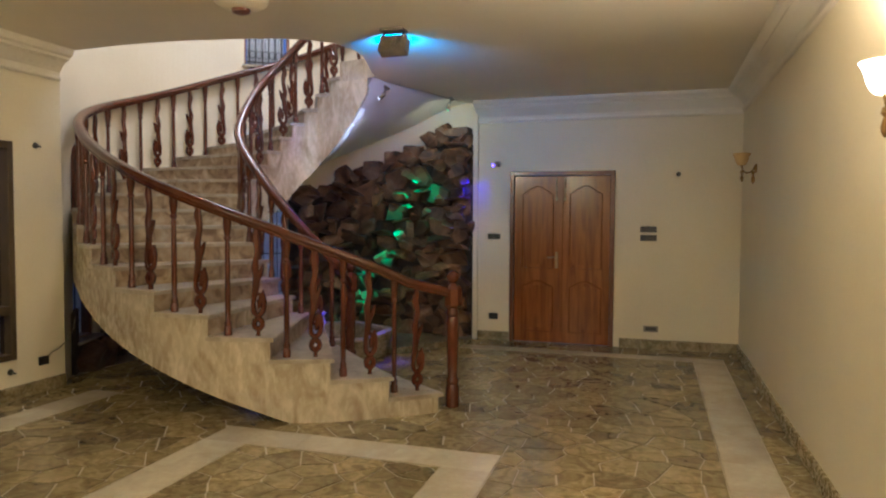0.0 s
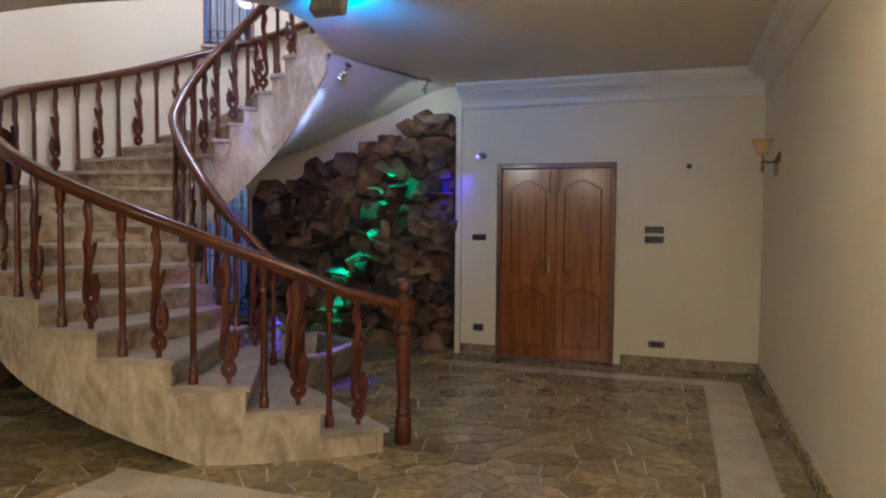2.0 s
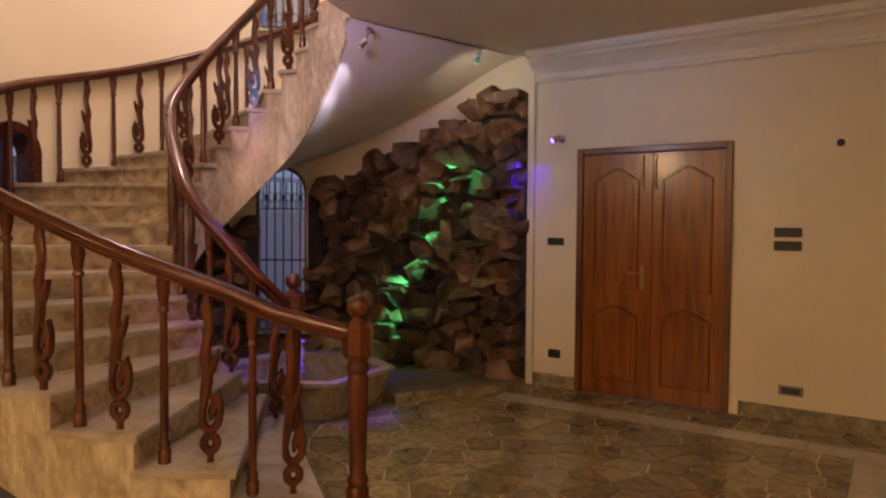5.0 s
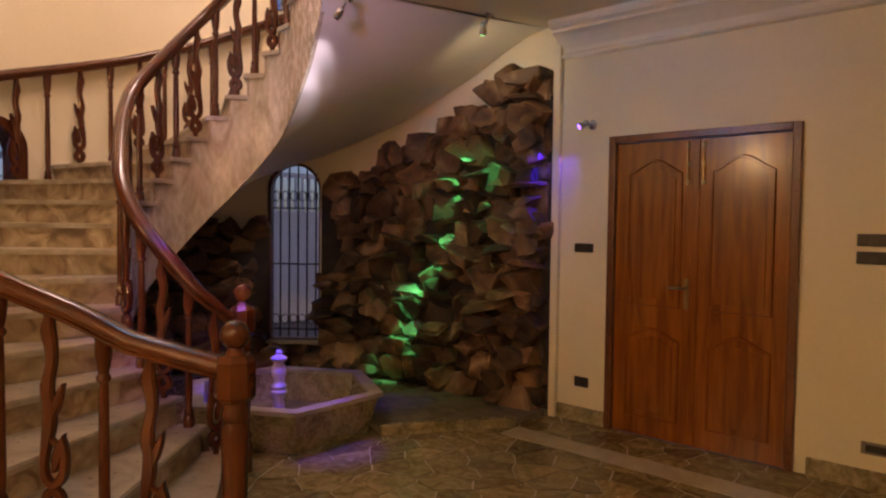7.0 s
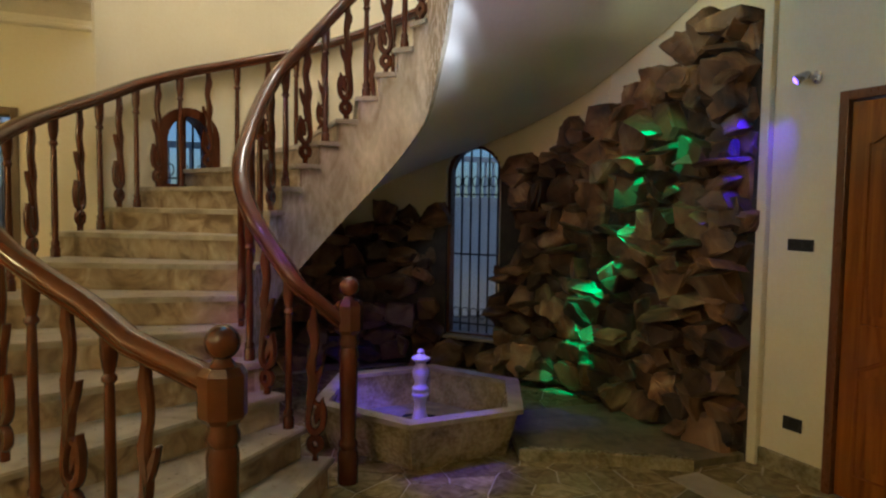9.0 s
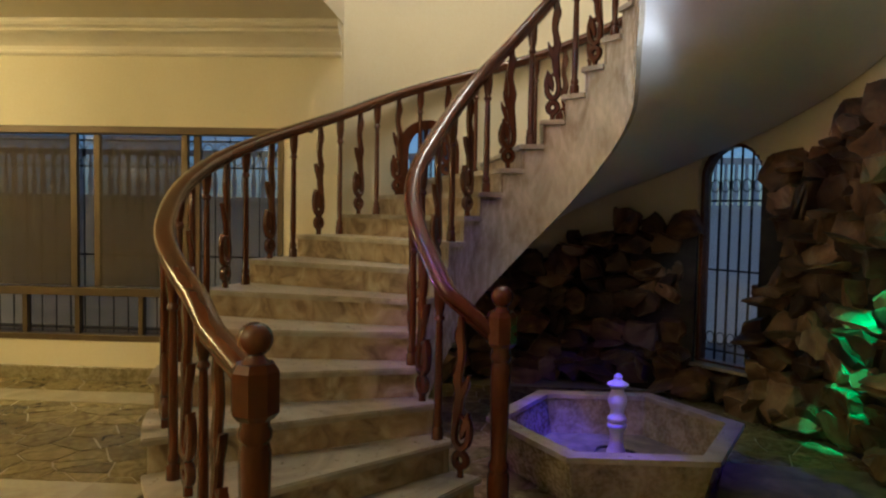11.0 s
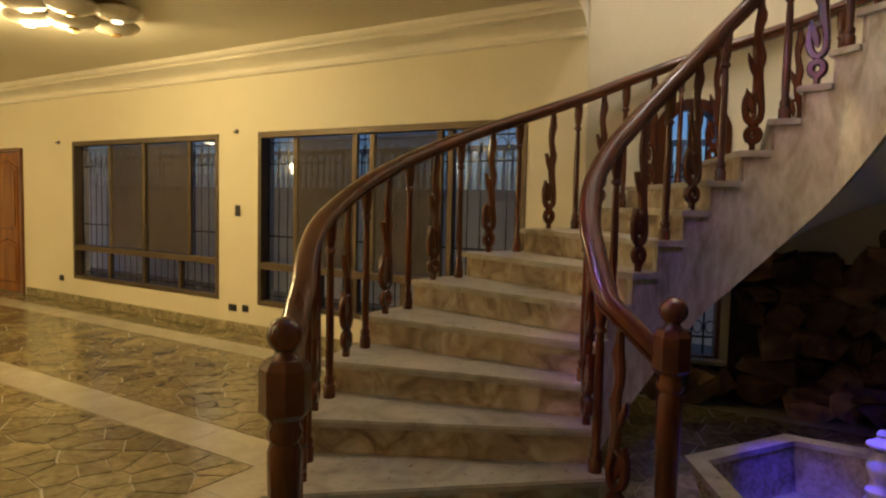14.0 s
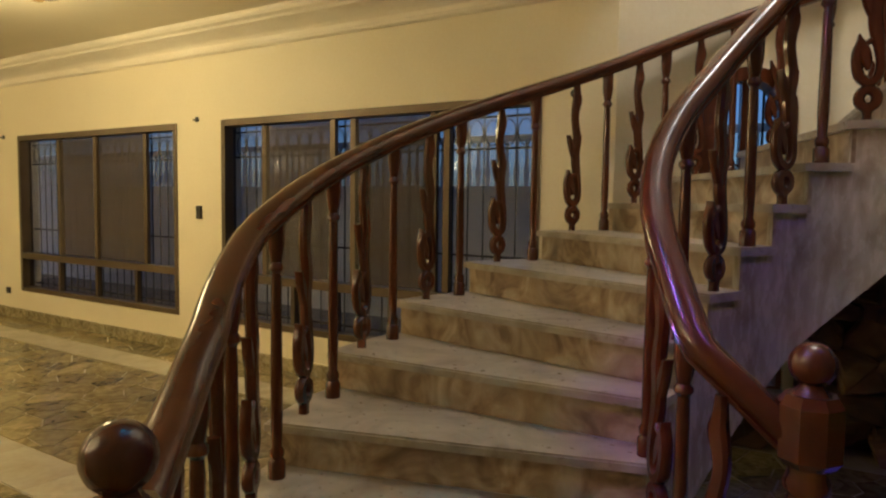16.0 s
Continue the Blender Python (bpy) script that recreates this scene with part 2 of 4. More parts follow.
RAILWOOD = material("rail_mahogany", [(0.060, 0.0145, 0.0045), (0.104, 0.028, 0.008)], 6, (0.16, 0.22), 0.0, 30, warp=0.5, coat=0.15, grit=0.10, contrast=(0.25, 0.75))
DOOR = material("orange_brown_veneer", [(0.155, 0.040, 0.004), (0.24, 0.069, 0.0075), (0.305, 0.096, 0.012)], 3, (0.17, 0.28), 0.02, 60, stretch=(6, 6, 0.5), warp=0.8, coat=0.4)
DOORDARK = material("door_frame_wood", [(0.12, 0.038, 0.012), (0.19, 0.065, 0.02)], 4, (0.22, 0.35), 0.02, 60, stretch=(5, 5, 0.5), warp=0.6, coat=0.3)
DOORMOULD = material("door_moulding_wood", [(0.18, 0.046, 0.006), (0.27, 0.078, 0.011)], 4, (0.15, 0.25), 0.02, 60, warp=0.6, coat=0.4)
WINWOOD = material("window_frame_wood", [(0.20, 0.085, 0.03), (0.27, 0.12, 0.045)], 4, (0.25, 0.4), 0.02, 60)
ROCK = material("brown_quarry_stone", [(0.026, 0.013, 0.007), (0.100, 0.049, 0.021), (0.175, 0.094, 0.042), (0.27, 0.18, 0.095)], 3.0, (0.35, 0.75), 0.7, 9, warp=1.0, random_value=0.6, grit=0.35)
BED = material("dull_green_stone", [(0.10, 0.085, 0.045), (0.175, 0.15, 0.085), (0.25, 0.215, 0.13)], 7, (0.45, 0.65), 0.15, 30, warp=0.9)
MORTAR = material("dark_mortar", [(0.02, 0.016, 0.012), (0.05, 0.038, 0.028)], 8, (0.8, 0.95), 0.6, 30)
BROWNALU = material("brown_aluminium", [(0.088, 0.062, 0.034), (0.12, 0.086, 0.048)], 3, (0.35, 0.5), 0.02, 80, metallic=0.4)
MESHNET = material("insect_net", [(0.085, 0.064, 0.038), (0.115, 0.088, 0.055)], 6, (0.7, 0.9), 0.05, 300)
IRON = material("black_iron", [(0.012, 0.012, 0.014), (0.03, 0.03, 0.032)], 8, (0.4, 0.6), 0.1, 60, metallic=0.3)
BLACKPLASTIC = material("black_plastic", [(0.012, 0.011, 0.010), (0.03, 0.027, 0.024)], 10, (0.25, 0.4), 0.02, 60)
GREYPLASTIC = material("grey_plastic", [(0.16, 0.14, 0.11), (0.24, 0.21, 0.17)], 10, (0.3, 0.45), 0.02, 60)
CREAMPLASTIC = material("cream_plastic", [(0.72, 0.66, 0.52), (0.8, 0.74, 0.6)], 10, (0.3, 0.45), 0.02, 60)
BRASS = material("aged_brass", [(0.22, 0.14, 0.05), (0.38, 0.25, 0.1)], 12, (0.22, 0.4), 0.05, 60, metallic=1.0)
CHROME = material("dull_chrome", [(0.45, 0.45, 0.45), (0.62, 0.62, 0.62)], 12, (0.2, 0.35), 0.02, 60, metallic=1.0)
AMBER = material("amber_glass", [(0.55, 0.36, 0.14), (0.7, 0.5, 0.22)], 8, (0.15, 0.3), 0.05, 40)
FROST = material("frosted_glass", [(0.55, 0.5, 0.4), (0.75, 0.7, 0.58)], 5, (0.12, 0.25), 0.1, 20)
OUTWALL = material("white_boundary_wall", [(0.72, 0.73, 0.73), (0.82, 0.83, 0.83)], 1.5, (0.7, 0.9), 0.2, 40)
PAVING = material("grey_paving", [(0.16, 0.16, 0.16), (0.26, 0.26, 0.25)], 3, (0.7, 0.9), 0.3, 30)
# pale tone for the added sheet behind the upper window
PALESHEET = material("pale_backing_sheet", [(0.42, 0.44, 0.46), (0.55, 0.57, 0.58)], 3, (0.8, 0.95), 0.1, 80)
SPOUTSTONE = material("white_fountain_stone", [(0.55, 0.52, 0.47), (0.72, 0.69, 0.63)], 6, (0.25, 0.4), 0.05, 40)
LITSHADE = glow("lit_lamp_shade", (1.0, 0.82, 0.5), 14.0)
LITBULB = glow("lit_bulb", (1.0, 0.84, 0.52), 3.0)
CYANLENS = glow("cyan_lens", (0.05, 0.6, 1.0), 10.0)
BLUELENS = glow("blue_lens", (0.20, 0.10, 1.0), 5.0)
GREENLENS = glow("green_lens", (0.1, 1.0, 0.35), 3.0)
WHITELENS = glow("white_lens", (0.8, 0.88, 1.0), 5.0)

GLASS = bpy.data.materials.new("window_glass")
GLASS.use_nodes = True
_b = GLASS.node_tree.nodes["Principled BSDF"]
_b.inputs["Base Color"].default_value = (0.95, 0.97, 0.98, 1)
_b.inputs["Roughness"].default_value = 0.02
_b.inputs["Transmission Weight"].default_value = 1.0
_b.inputs["IOR"].default_value = 1.45
# grey put into these panes so the dusk behind them looks dimmer
DIMGLASS = GLASS.copy()
DIMGLASS.name = "dimmed_window_glass"
DIMGLASS.node_tree.nodes["Principled BSDF"].inputs["Base Color"].default_value = (0.58, 0.57, 0.60, 1)

# a net too fine to see its wires: part of the light goes through
_n = MESHNET.node_tree.nodes
_clear, _weave = _n.new("ShaderNodeBsdfTransparent"), _n.new("ShaderNodeMixShader")
_weave.inputs[0].default_value = 0.54
MESHNET.node_tree.links.new(_clear.outputs[0], _weave.inputs[1])
MESHNET.node_tree.links.new(_n["Principled BSDF"].outputs[0], _weave.inputs[2])
MESHNET.node_tree.links.new(_weave.outputs[0], _n["Material Output"].inputs[0])

# ---------------------------------------------------------------- plan
XW, XE, YN, YS = -5.09, 0.885, 8.485, -6.0    # wall faces
ZC, ZU, ZT = 2.97, 3.20, 6.2                  # ceiling, upper floor, upper ceiling
CX, CY, RW = -3.65, 6.42, 2.06                # the round stair bay
RISE = 0.16
A0 = math.degrees(math.atan2(-1.473, -1.44))  # where the bay leaves the window wall


def on_bay(a, r=RW):
    return Vector((CX + r * math.cos(radians(a)), CY + r * math.sin(radians(a)), 0))


def slab_wall(name, x0, x1, y0, y1, z0, z1, axis, openings, mat):
    """A straight wall with openings (u0, u1, z0, z1) cut through it."""
    bm = bmesh.new()
    lo, hi = (x0, x1) if axis == "x" else (y0, y1)
    us = sorted({lo, hi, *[o[0] for o in openings], *[o[1] for o in openings]})
    zs = sorted({z0, z1, *[o[2] for o in openings], *[o[3] for o in openings]})
    for ua, ub in zip(us, us[1:]):
        for za, zb in zip(zs, zs[1:]):
            um, zm = (ua + ub) / 2, (za + zb) / 2
            if any(o[0] < um < o[1] and o[2] < zm < o[3] for o in openings):
                continue
            if axis == "x":
                box(bm, ua, ub, y0, y1, za, zb)
            else:
                box(bm, x0, x1, ua, ub, za, zb)
    bmesh.ops.remove_doubles(bm, verts=bm.verts, dist=1e-5)
    return tagged(obj(name, bm, mat), kind="structure")


W1, W2 = (-2.13, 0.77), (1.39, 4.46)
WZ0, WZ1, WZT = 0.33, 2.13, 0.74
DX0, DX1, DH = -1.76, -0.50, 2.10
wall_west = slab_wall("wall_west", XW - 0.22, XW, YS - 0.2, CY - 1.473, 0, ZT, "y", [(*W1, WZ0, WZ1), (*W2, WZ0, WZ1), (-4.35, -3.42, -0.01, 2.08)], PLASTER)
wall_north = slab_wall("wall_north", CX, XE + 0.2, YN, YN + 0.22, 0, ZT, "x", [(DX0, DX1, -0.01, DH)], PLASTER)
wall_east = slab_wall("wall_east", XE, XE + 0.2, YS - 0.2, YN, 0, ZT, "y", [], PLASTER)
wall_south = slab_wall("wall_south", XW, XE, YS - 0.2, YS, 0, ZT, "x", [], PLASTER)
tagged(wall_west, "cream painted wall with two wide sliding windows", "wall")
tagged(wall_north, "cream painted wall with double wooden door", "wall")
tagged(wall_east, "plain cream painted wall with wall lamps", "wall")
tagged(wall_south, "plain cream painted wall", "wall")

# the curved wall of the bay, with its arched openings
ROUND_WIN = (-164.5, -149.3, 1.55, 2.02)      # from, to, sill, spring
LOW_WIN = (-164.5, -149.3, 0.28, 0.80)
TALL_WIN = (-238.3, -223.4, 0.28, 1.80)
UPPER_WIN = (-240.0, -224.0, 3.47, 5.0)


def bay_opening(a):
    cuts = []
    for a0, a1, sill, spring in (LOW_WIN, ROUND_WIN, TALL_WIN):
        if a0 < a < a1:
            u = (a - (a0 + a1) / 2) / ((a1 - a0) / 2)
            cuts.append((sill, spring + 0.25 * math.sqrt(max(0, 1 - u * u))))
    if UPPER_WIN[0] < a < UPPER_WIN[1]:
        cuts.append(UPPER_WIN[2:])
    return cuts


bm = bmesh.new()
edges = sorted({A0, -270.0, *np.arange(-270, A0, 2.0).tolist(), *np.arange(ROUND_WIN[0], ROUND_WIN[1], 0.95).tolist(), ROUND_WIN[1],
                *np.arange(TALL_WIN[0], TALL_WIN[1], 0.9).tolist(), TALL_WIN[1], UPPER_WIN[0], UPPER_WIN[1]})
for a, b in zip(edges, edges[1:]):
    if b - a < 1e-3:
        continue
    zs = [0.0]
    for c in bay_opening((a + b) / 2):
        zs += list(c)
    zs.append(ZT)
    for z0, z1 in zip(zs[::2], zs[1::2]):
        vs = [bm.verts.new((on_bay(ang, r).x, on_bay(ang, r).y, z)) for ang in (a, b) for r in (RW, RW + 0.22) for z in (z0, z1)]
        for f in ((0, 1, 3, 2), (4, 6, 7, 5), (0, 4, 5, 1), (2, 3, 7, 6), (0, 2, 6, 4), (1, 5, 7, 3)):
            bm.faces.new([vs[i] for i in f])
bmesh.ops.remove_doubles(bm, verts=bm.verts, dist=1e-4)
wall_bay = tagged(obj("wall_bay", bm, PLASTER), "curved cream plaster wall round the staircase", "wall", kind="structure")

# ceiling with the open stairwell
well = [(-2.31, YN), (-2.45, 8.0), (-2.62, 7.45), (-2.80, 6.98), (-2.83, 6.75), (-2.76, 6.45), (-2.66, 6.14), (-2.58, 5.85), (-2.56, 5.6), (-2.62, 5.36), (-2.78, 5.2), (-2.97, 5.11), (-3.2, 5.04), (-3.42, 5.0), (-3.68, 4.96), (-3.92, 4.93), (-4.2, 4.92), (-4.48, 4.92), (-4.8, 4.94), (XW, 4.947)]
bm = bmesh.new()
prism(bm, [(XW, YS), (XE, YS), (XE, YN)] + well, ZC, ZU, Matrix())
bmesh.ops.triangulate(bm, faces=[f for f in bm.faces if len(f.verts) > 4])
tagged(obj("ceiling", bm, CEILING), "cream painted ceiling with curved stairwell opening", "ceiling", kind="structure")
bm = box(bmesh.new(), XW - 0.7, XE, YS, YN, ZT, ZT + 0.15)
tagged(obj("ceiling_upper", bm, SOFFIT), "white ceiling of the upper storey", "ceiling", kind="structure")
bm = box(bmesh.new(), -30, 30, -30, 30, -0.3, -0.022)
tagged(obj("ground", bm, PAVING), "grey paved ground outside", "ground", kind="structure")

# ---------------------------------------------------------------- staircase
KO = [0.0, 1, 2, 3, 4, 5, 6, 7, 8, 9, 10, 11, 12, 13, 14, 15, 16, 17, 18, 19, 20, 21, 22.4]
AO = [-21.0, -31.6, -41.4, -52.6, -64.1, -76.9, -90.0, -103.6, -118.0, -131.8, -143.5, -156, -171, -186, -199, -211, -223, -236, -249, -262, -274, -286, -303]
RO = [2.41, 2.36, 2.265, 2.19, 2.12, 2.07, 2.02, 1.965, 1.925, 1.95, 2.01, 2.04, 2.05, 2.05, 2.05, 2.05, 2.05, 2.05, 2.05, 2.05, 2.05, 2.05, 2.05]
XI = [-2.82, -2.83, -2.89, -2.99, -3.10, -3.235, -3.39, -3.555, -3.72, -3.875, -3.997, -4.053, -4.074, -4.069, -4.036, -3.953, -3.863, -3.754, -3.615, -3.46, -3.315, -3.19, -2.86]
YI = [6.20, 6.07, 5.94, 5.85, 5.77, 5.73, 5.745, 5.81, 5.885, 5.972, 6.075, 6.21, 6.348, 6.483, 6.616, 6.729, 6.829, 6.91, 6.95, 6.93, 6.90, 6.88, 6.78]


def outer(k, inset=0.0):
    a, r = spline(KO, AO, k), spline(KO, RO, k) - inset
    p = on_bay(a, r)
    if a < -270:
        p = Vector((CX + (YN - 0.01 - inset - CY) / math.tan(radians(a)), YN - 0.01 - inset, 0))
    return p


def inner(k, inset=0.0):
    p = Vector((spline(KO, XI, k), spline(KO, YI, k), 0))
    if inset:
        p += (outer(k) - p).normalized() * inset
    return p


def soffit_z(k, u=0.0):
    """Height of the underside; u: 0 at the inner edge, 1 at the outer."""
    depth = (1 - u) * (0.71 + 0.012 * max(0.0, k - 10.0)) + u * (0.59 + 0.005 * max(0.0, k - 6.0))
    z = RISE * k - depth
    f = min(1.0, max(0.0, (k - 20.8) / 1.6)) ** 2
    return z * (1 - f) + ZC * f


stair = empty("staircase", pose(-1.6, 5.2, 0), "spiral staircase clad in beige and grey marble", "staircase")
at = Matrix.Translation((1.6, -5.2, 0))


def step_solid(bm, k0, k1, z0, z1, lip=0.0, n=4):
    """A slab between two nosing lines; lip: how far it stands out in front and at both sides."""
    lo, hi = [], []
    for i in range(n + 1):
        k = k0 + (k1 - k0) * i / n
        a, b = inner(k, -lip), outer(k)
        if k < 8.6:
            b = outer(k, -lip)
        if i == 0 and lip:
            back = (inner(k0) - inner(k0 + 0.3)).normalized() * lip
            a, b = a + back, b + (outer(k0) - outer(k0 + 0.3)).normalized() * lip
        lo.append(a)
        hi.append(b)
    outline = lo + hi[::-1]
    prism(bm, [(p.x, p.y) for p in outline], z0, z1, at)
    return bm


for k in range(1, 20):
    bm = step_solid(bmesh.new(), k, k + 1.02, RISE * k - 0.032, RISE * k, 0.026)
    bmesh.ops.bevel(bm, geom=[e for e in bm.edges if abs(e.verts[0].co.z - e.verts[1].co.z) < 1e-5 and e.verts[0].co.z > RISE * k - 0.01], offset=0.007, segments=2, affect="EDGES")
    part("tread", bm, TREAD, stair, "grey marble tread with rounded nosing" if k == 1 else "")
# risers: veined stone with some of their shade put into the colour
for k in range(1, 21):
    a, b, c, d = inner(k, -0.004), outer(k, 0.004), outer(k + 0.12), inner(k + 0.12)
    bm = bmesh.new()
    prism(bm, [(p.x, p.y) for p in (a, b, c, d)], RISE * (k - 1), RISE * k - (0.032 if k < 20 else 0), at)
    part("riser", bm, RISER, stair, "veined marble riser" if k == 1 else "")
bm = bmesh.new()
step_solid(bm, 20, 22.4, ZC + 0.02, ZU, 0.0, 8)
part("landing", bm, TREAD, stair, "grey marble landing at the stair head")


def stringer(side, out, k1, thick=0.03):
    """The stepped, curved marble face below the treads."""
    bm = bmesh.new()
    n = 6
    for k in range(1, k1):
        for i in range(n):
            ka, kb = k + i / n, k + (i + 1) / n
            top = RISE * min(k, 20) - (0.032 if k < 20 else 0.0)
            quads = []
            for kk in (ka, kb):
                zb = min(max(soffit_z(kk, 1.0 if out else 0.0), 0.0), top - 0.02)
                for off in (0.0, thick):
                    p = side(kk, off)
                    quads += [bm.verts.new(at @ Vector((p.x, p.y, zb))), bm.verts.new(at @ Vector((p.x, p.y, top)))]
            for f in ((0, 1, 3, 2), (4, 6, 7, 5), (0, 4, 5, 1), (2, 3, 7, 6), (0, 2, 6, 4), (1, 5, 7, 3)):
                bm.faces.new([quads[j] for j in f])
    bmesh.ops.remove_doubles(bm, verts=bm.verts, dist=1e-5)
    return bm


part("stringer", stringer(outer, True, 22), MARBLE, stair, "streaked beige marble outer stringer")
part("stringer", stringer(inner, False, 22), MARBLE, stair, "streaked grey marble inner stringer")
bm = bmesh.new()
rows_ = []
for i in range(151):
    k = 4.0 + 18.4 * i / 150
    a, b = inner(k, 0.004), outer(k, 0.004)
    rows_.append([bm.verts.new(at @ (a.lerp(b, j / 6) + Vector((0, 0, min(max(soffit_z(k, j / 6), -0.03), ZC) - 0.015 * math.sin(math.pi * j / 6))))) for j in range(7)])
for r, s in zip(rows_, rows_[1:]):
    for j in range(6):
        bm.faces.new((r[j], r[j + 1], s[j + 1], s[j]))
top_ = {v: bm.verts.new(v.co + Vector((0, 0, 0.06))) for v in bm.verts[:]}
for f in bm.faces[:]:
    bm.faces.new([top_[v] for v in f.verts][::-1])
part("soffit", bm, SOFFIT, stair, "smooth white plaster underside", smooth=True)

# ---------------------------------------------------------------- railings
RAIL = 0.79
HALF = [(0.030, -0.040), (0.036, -0.034), (0.037, -0.026), (0.031, -0.021), (0.031, -0.015), (0.044, -0.010), (0.048, 0.000), (0.047, 0.012), (0.040, 0.026), (0.028, 0.036), (0.011, 0.041)]
RAILSEC = [(-a, b) for a, b in HALF] + [(a, b) for a, b in HALF[::-1]]


def turned_baluster(h):
    b = h - 0.2
    return lathe(bmesh.new(), [(0.030, 0), (0.030, 0.055), (0.022, 0.065), (0.026, 0.075), (0.026, 0.09), (0.018, 0.105), (0.021, 0.2), (0.020, 0.35), (0.018, b - 0.04), (0.016, b), (0.026, b + 0.012), (0.026, b + 0.024), (0.018, b + 0.035), (0.024, b + 0.06), (0.030, b + 0.10), (0.031, h)], 12)


def carved_baluster(h):
    """A sawn and carved flame: a foot with an eye, an open loop, two leaves and a waving stem."""
    bm = bmesh.new()
    s = h / 0.74

    def strand(pts, widths, thick):
        """pts: (x, z, ...) smoothed by a spline; leaves lean down the stair."""
        ks = list(range(len(pts)))
        fine = np.linspace(0, len(pts) - 1, 3 * len(pts))
        ribbon(bm, [(-spline(ks, [p[0] for p in pts], k), s * spline(ks, [p[1] for p in pts], k)) for k in fine], [spline(ks, widths, k) for k in fine], thick)
    strand([(0.0, 0.0), (0.0, 0.022), (0.0, 0.045)], [0.017, 0.015, 0.024], 0.017)
    ring = [(-0.030 * math.sin(a), s * (0.079 - 0.032 * math.cos(a))) for a in np.linspace(0, 2 * math.pi, 17)]
    ribbon(bm, ring, [0.0195] * 17, 0.018)
    # the loop, which runs on as the stem
    strand([(-0.038, 0.285), (-0.045, 0.245), (-0.043, 0.200), (-0.031, 0.157), (0.0, 0.134), (0.029, 0.155), (0.036, 0.200), (0.030, 0.250), (0.020, 0.300), (0.013, 0.345), (0.013, 0.400), (0.021, 0.450),
            (0.014, 0.500), (0.003, 0.550), (0.005, 0.600), (0.016, 0.650), (0.012, 0.690), (0.010, 0.74)],
           [0.008, 0.016, 0.0185, 0.0195, 0.019, 0.018, 0.0165, 0.019, 0.024, 0.026, 0.024, 0.026, 0.022, 0.021, 0.024, 0.028, 0.020, 0.014], 0.018)
    # the tongue inside the loop, with the leaf that ends free
    strand([(-0.040, 0.305), (-0.029, 0.262), (-0.013, 0.218), (-0.003, 0.178)], [0.003, 0.021, 0.021, 0.007], 0.016)
    strand([(-0.022, 0.266), (0.014, 0.290)], [0.010, 0.013], 0.0145)
    # the upper leaf
    strand([(0.014, 0.345), (-0.004, 0.390), (-0.024, 0.432), (-0.040, 0.475)], [0.014, 0.021, 0.016, 0.005], 0.016)
    strand([(0.020, 0.43), (0.038, 0.462), (0.040, 0.478)], [0.012, 0.008, 0.003], 0.013)
    return bm


def mesh_of(name, bm, mat, smooth=True):
    ob = obj(name, bm, mat, smooth)
    me = ob.data
    bpy.data.objects.remove(ob)
    return me


# a baluster's length by where on its tread it stands
def long_at(f):
    return RAIL - 0.058 + RISE * f


OC, OT, IN = 0.34, 0.84, 0.38
CARVED_O = mesh_of("carved_baluster", carved_baluster(long_at(OC)), WOOD)
TURNED_O = mesh_of("turned_baluster", turned_baluster(long_at(OT)), WOOD)
CARVED_I = mesh_of("carved_baluster", carved_baluster(long_at(IN)), WOOD)
TURNED_I = mesh_of("turned_baluster", turned_baluster(long_at(IN)), WOOD)


def newel(parent, x, y, turn, drop=0.0):
    """A turned post with an eight-sided block and a ball."""
    post = part("newel_post", lathe(bmesh.new(), [(0.056, 0), (0.056, 0.16), (0.046, 0.185), (0.052, 0.2), (0.052, 0.22), (0.040, 0.24), (0.046, 0.42), (0.050, 0.6), (0.052, 0.7), (0.044, 0.73), (0.054, 0.745), (0.054, 0.765), (0.046, 0.785), (0.05, 0.815)], 16), WOOD, parent, "turned mahogany newel post", True)
    post.matrix_basis = pose(x, y, drop, 0, 0, turn)
    bm = lathe(bmesh.new(), [(0.060, 0.805), (0.076, 0.825), (0.076, 0.955), (0.060, 0.98)], 8, turn=math.pi / 8)
    block = part("block", bm, RAILWOOD, post, "eight-sided block")
    bm = lathe(bmesh.new(), [(0.05, 0.975), (0.036, 0.99), (0.028, 1.0)] + [(0.055 * math.sin(radians(a)), 1.052 - 0.055 * math.cos(radians(a))) for a in range(30, 180, 12)], 20)
    part("ball", bm, WOOD, post, "polished wooden ball", True)
    return post


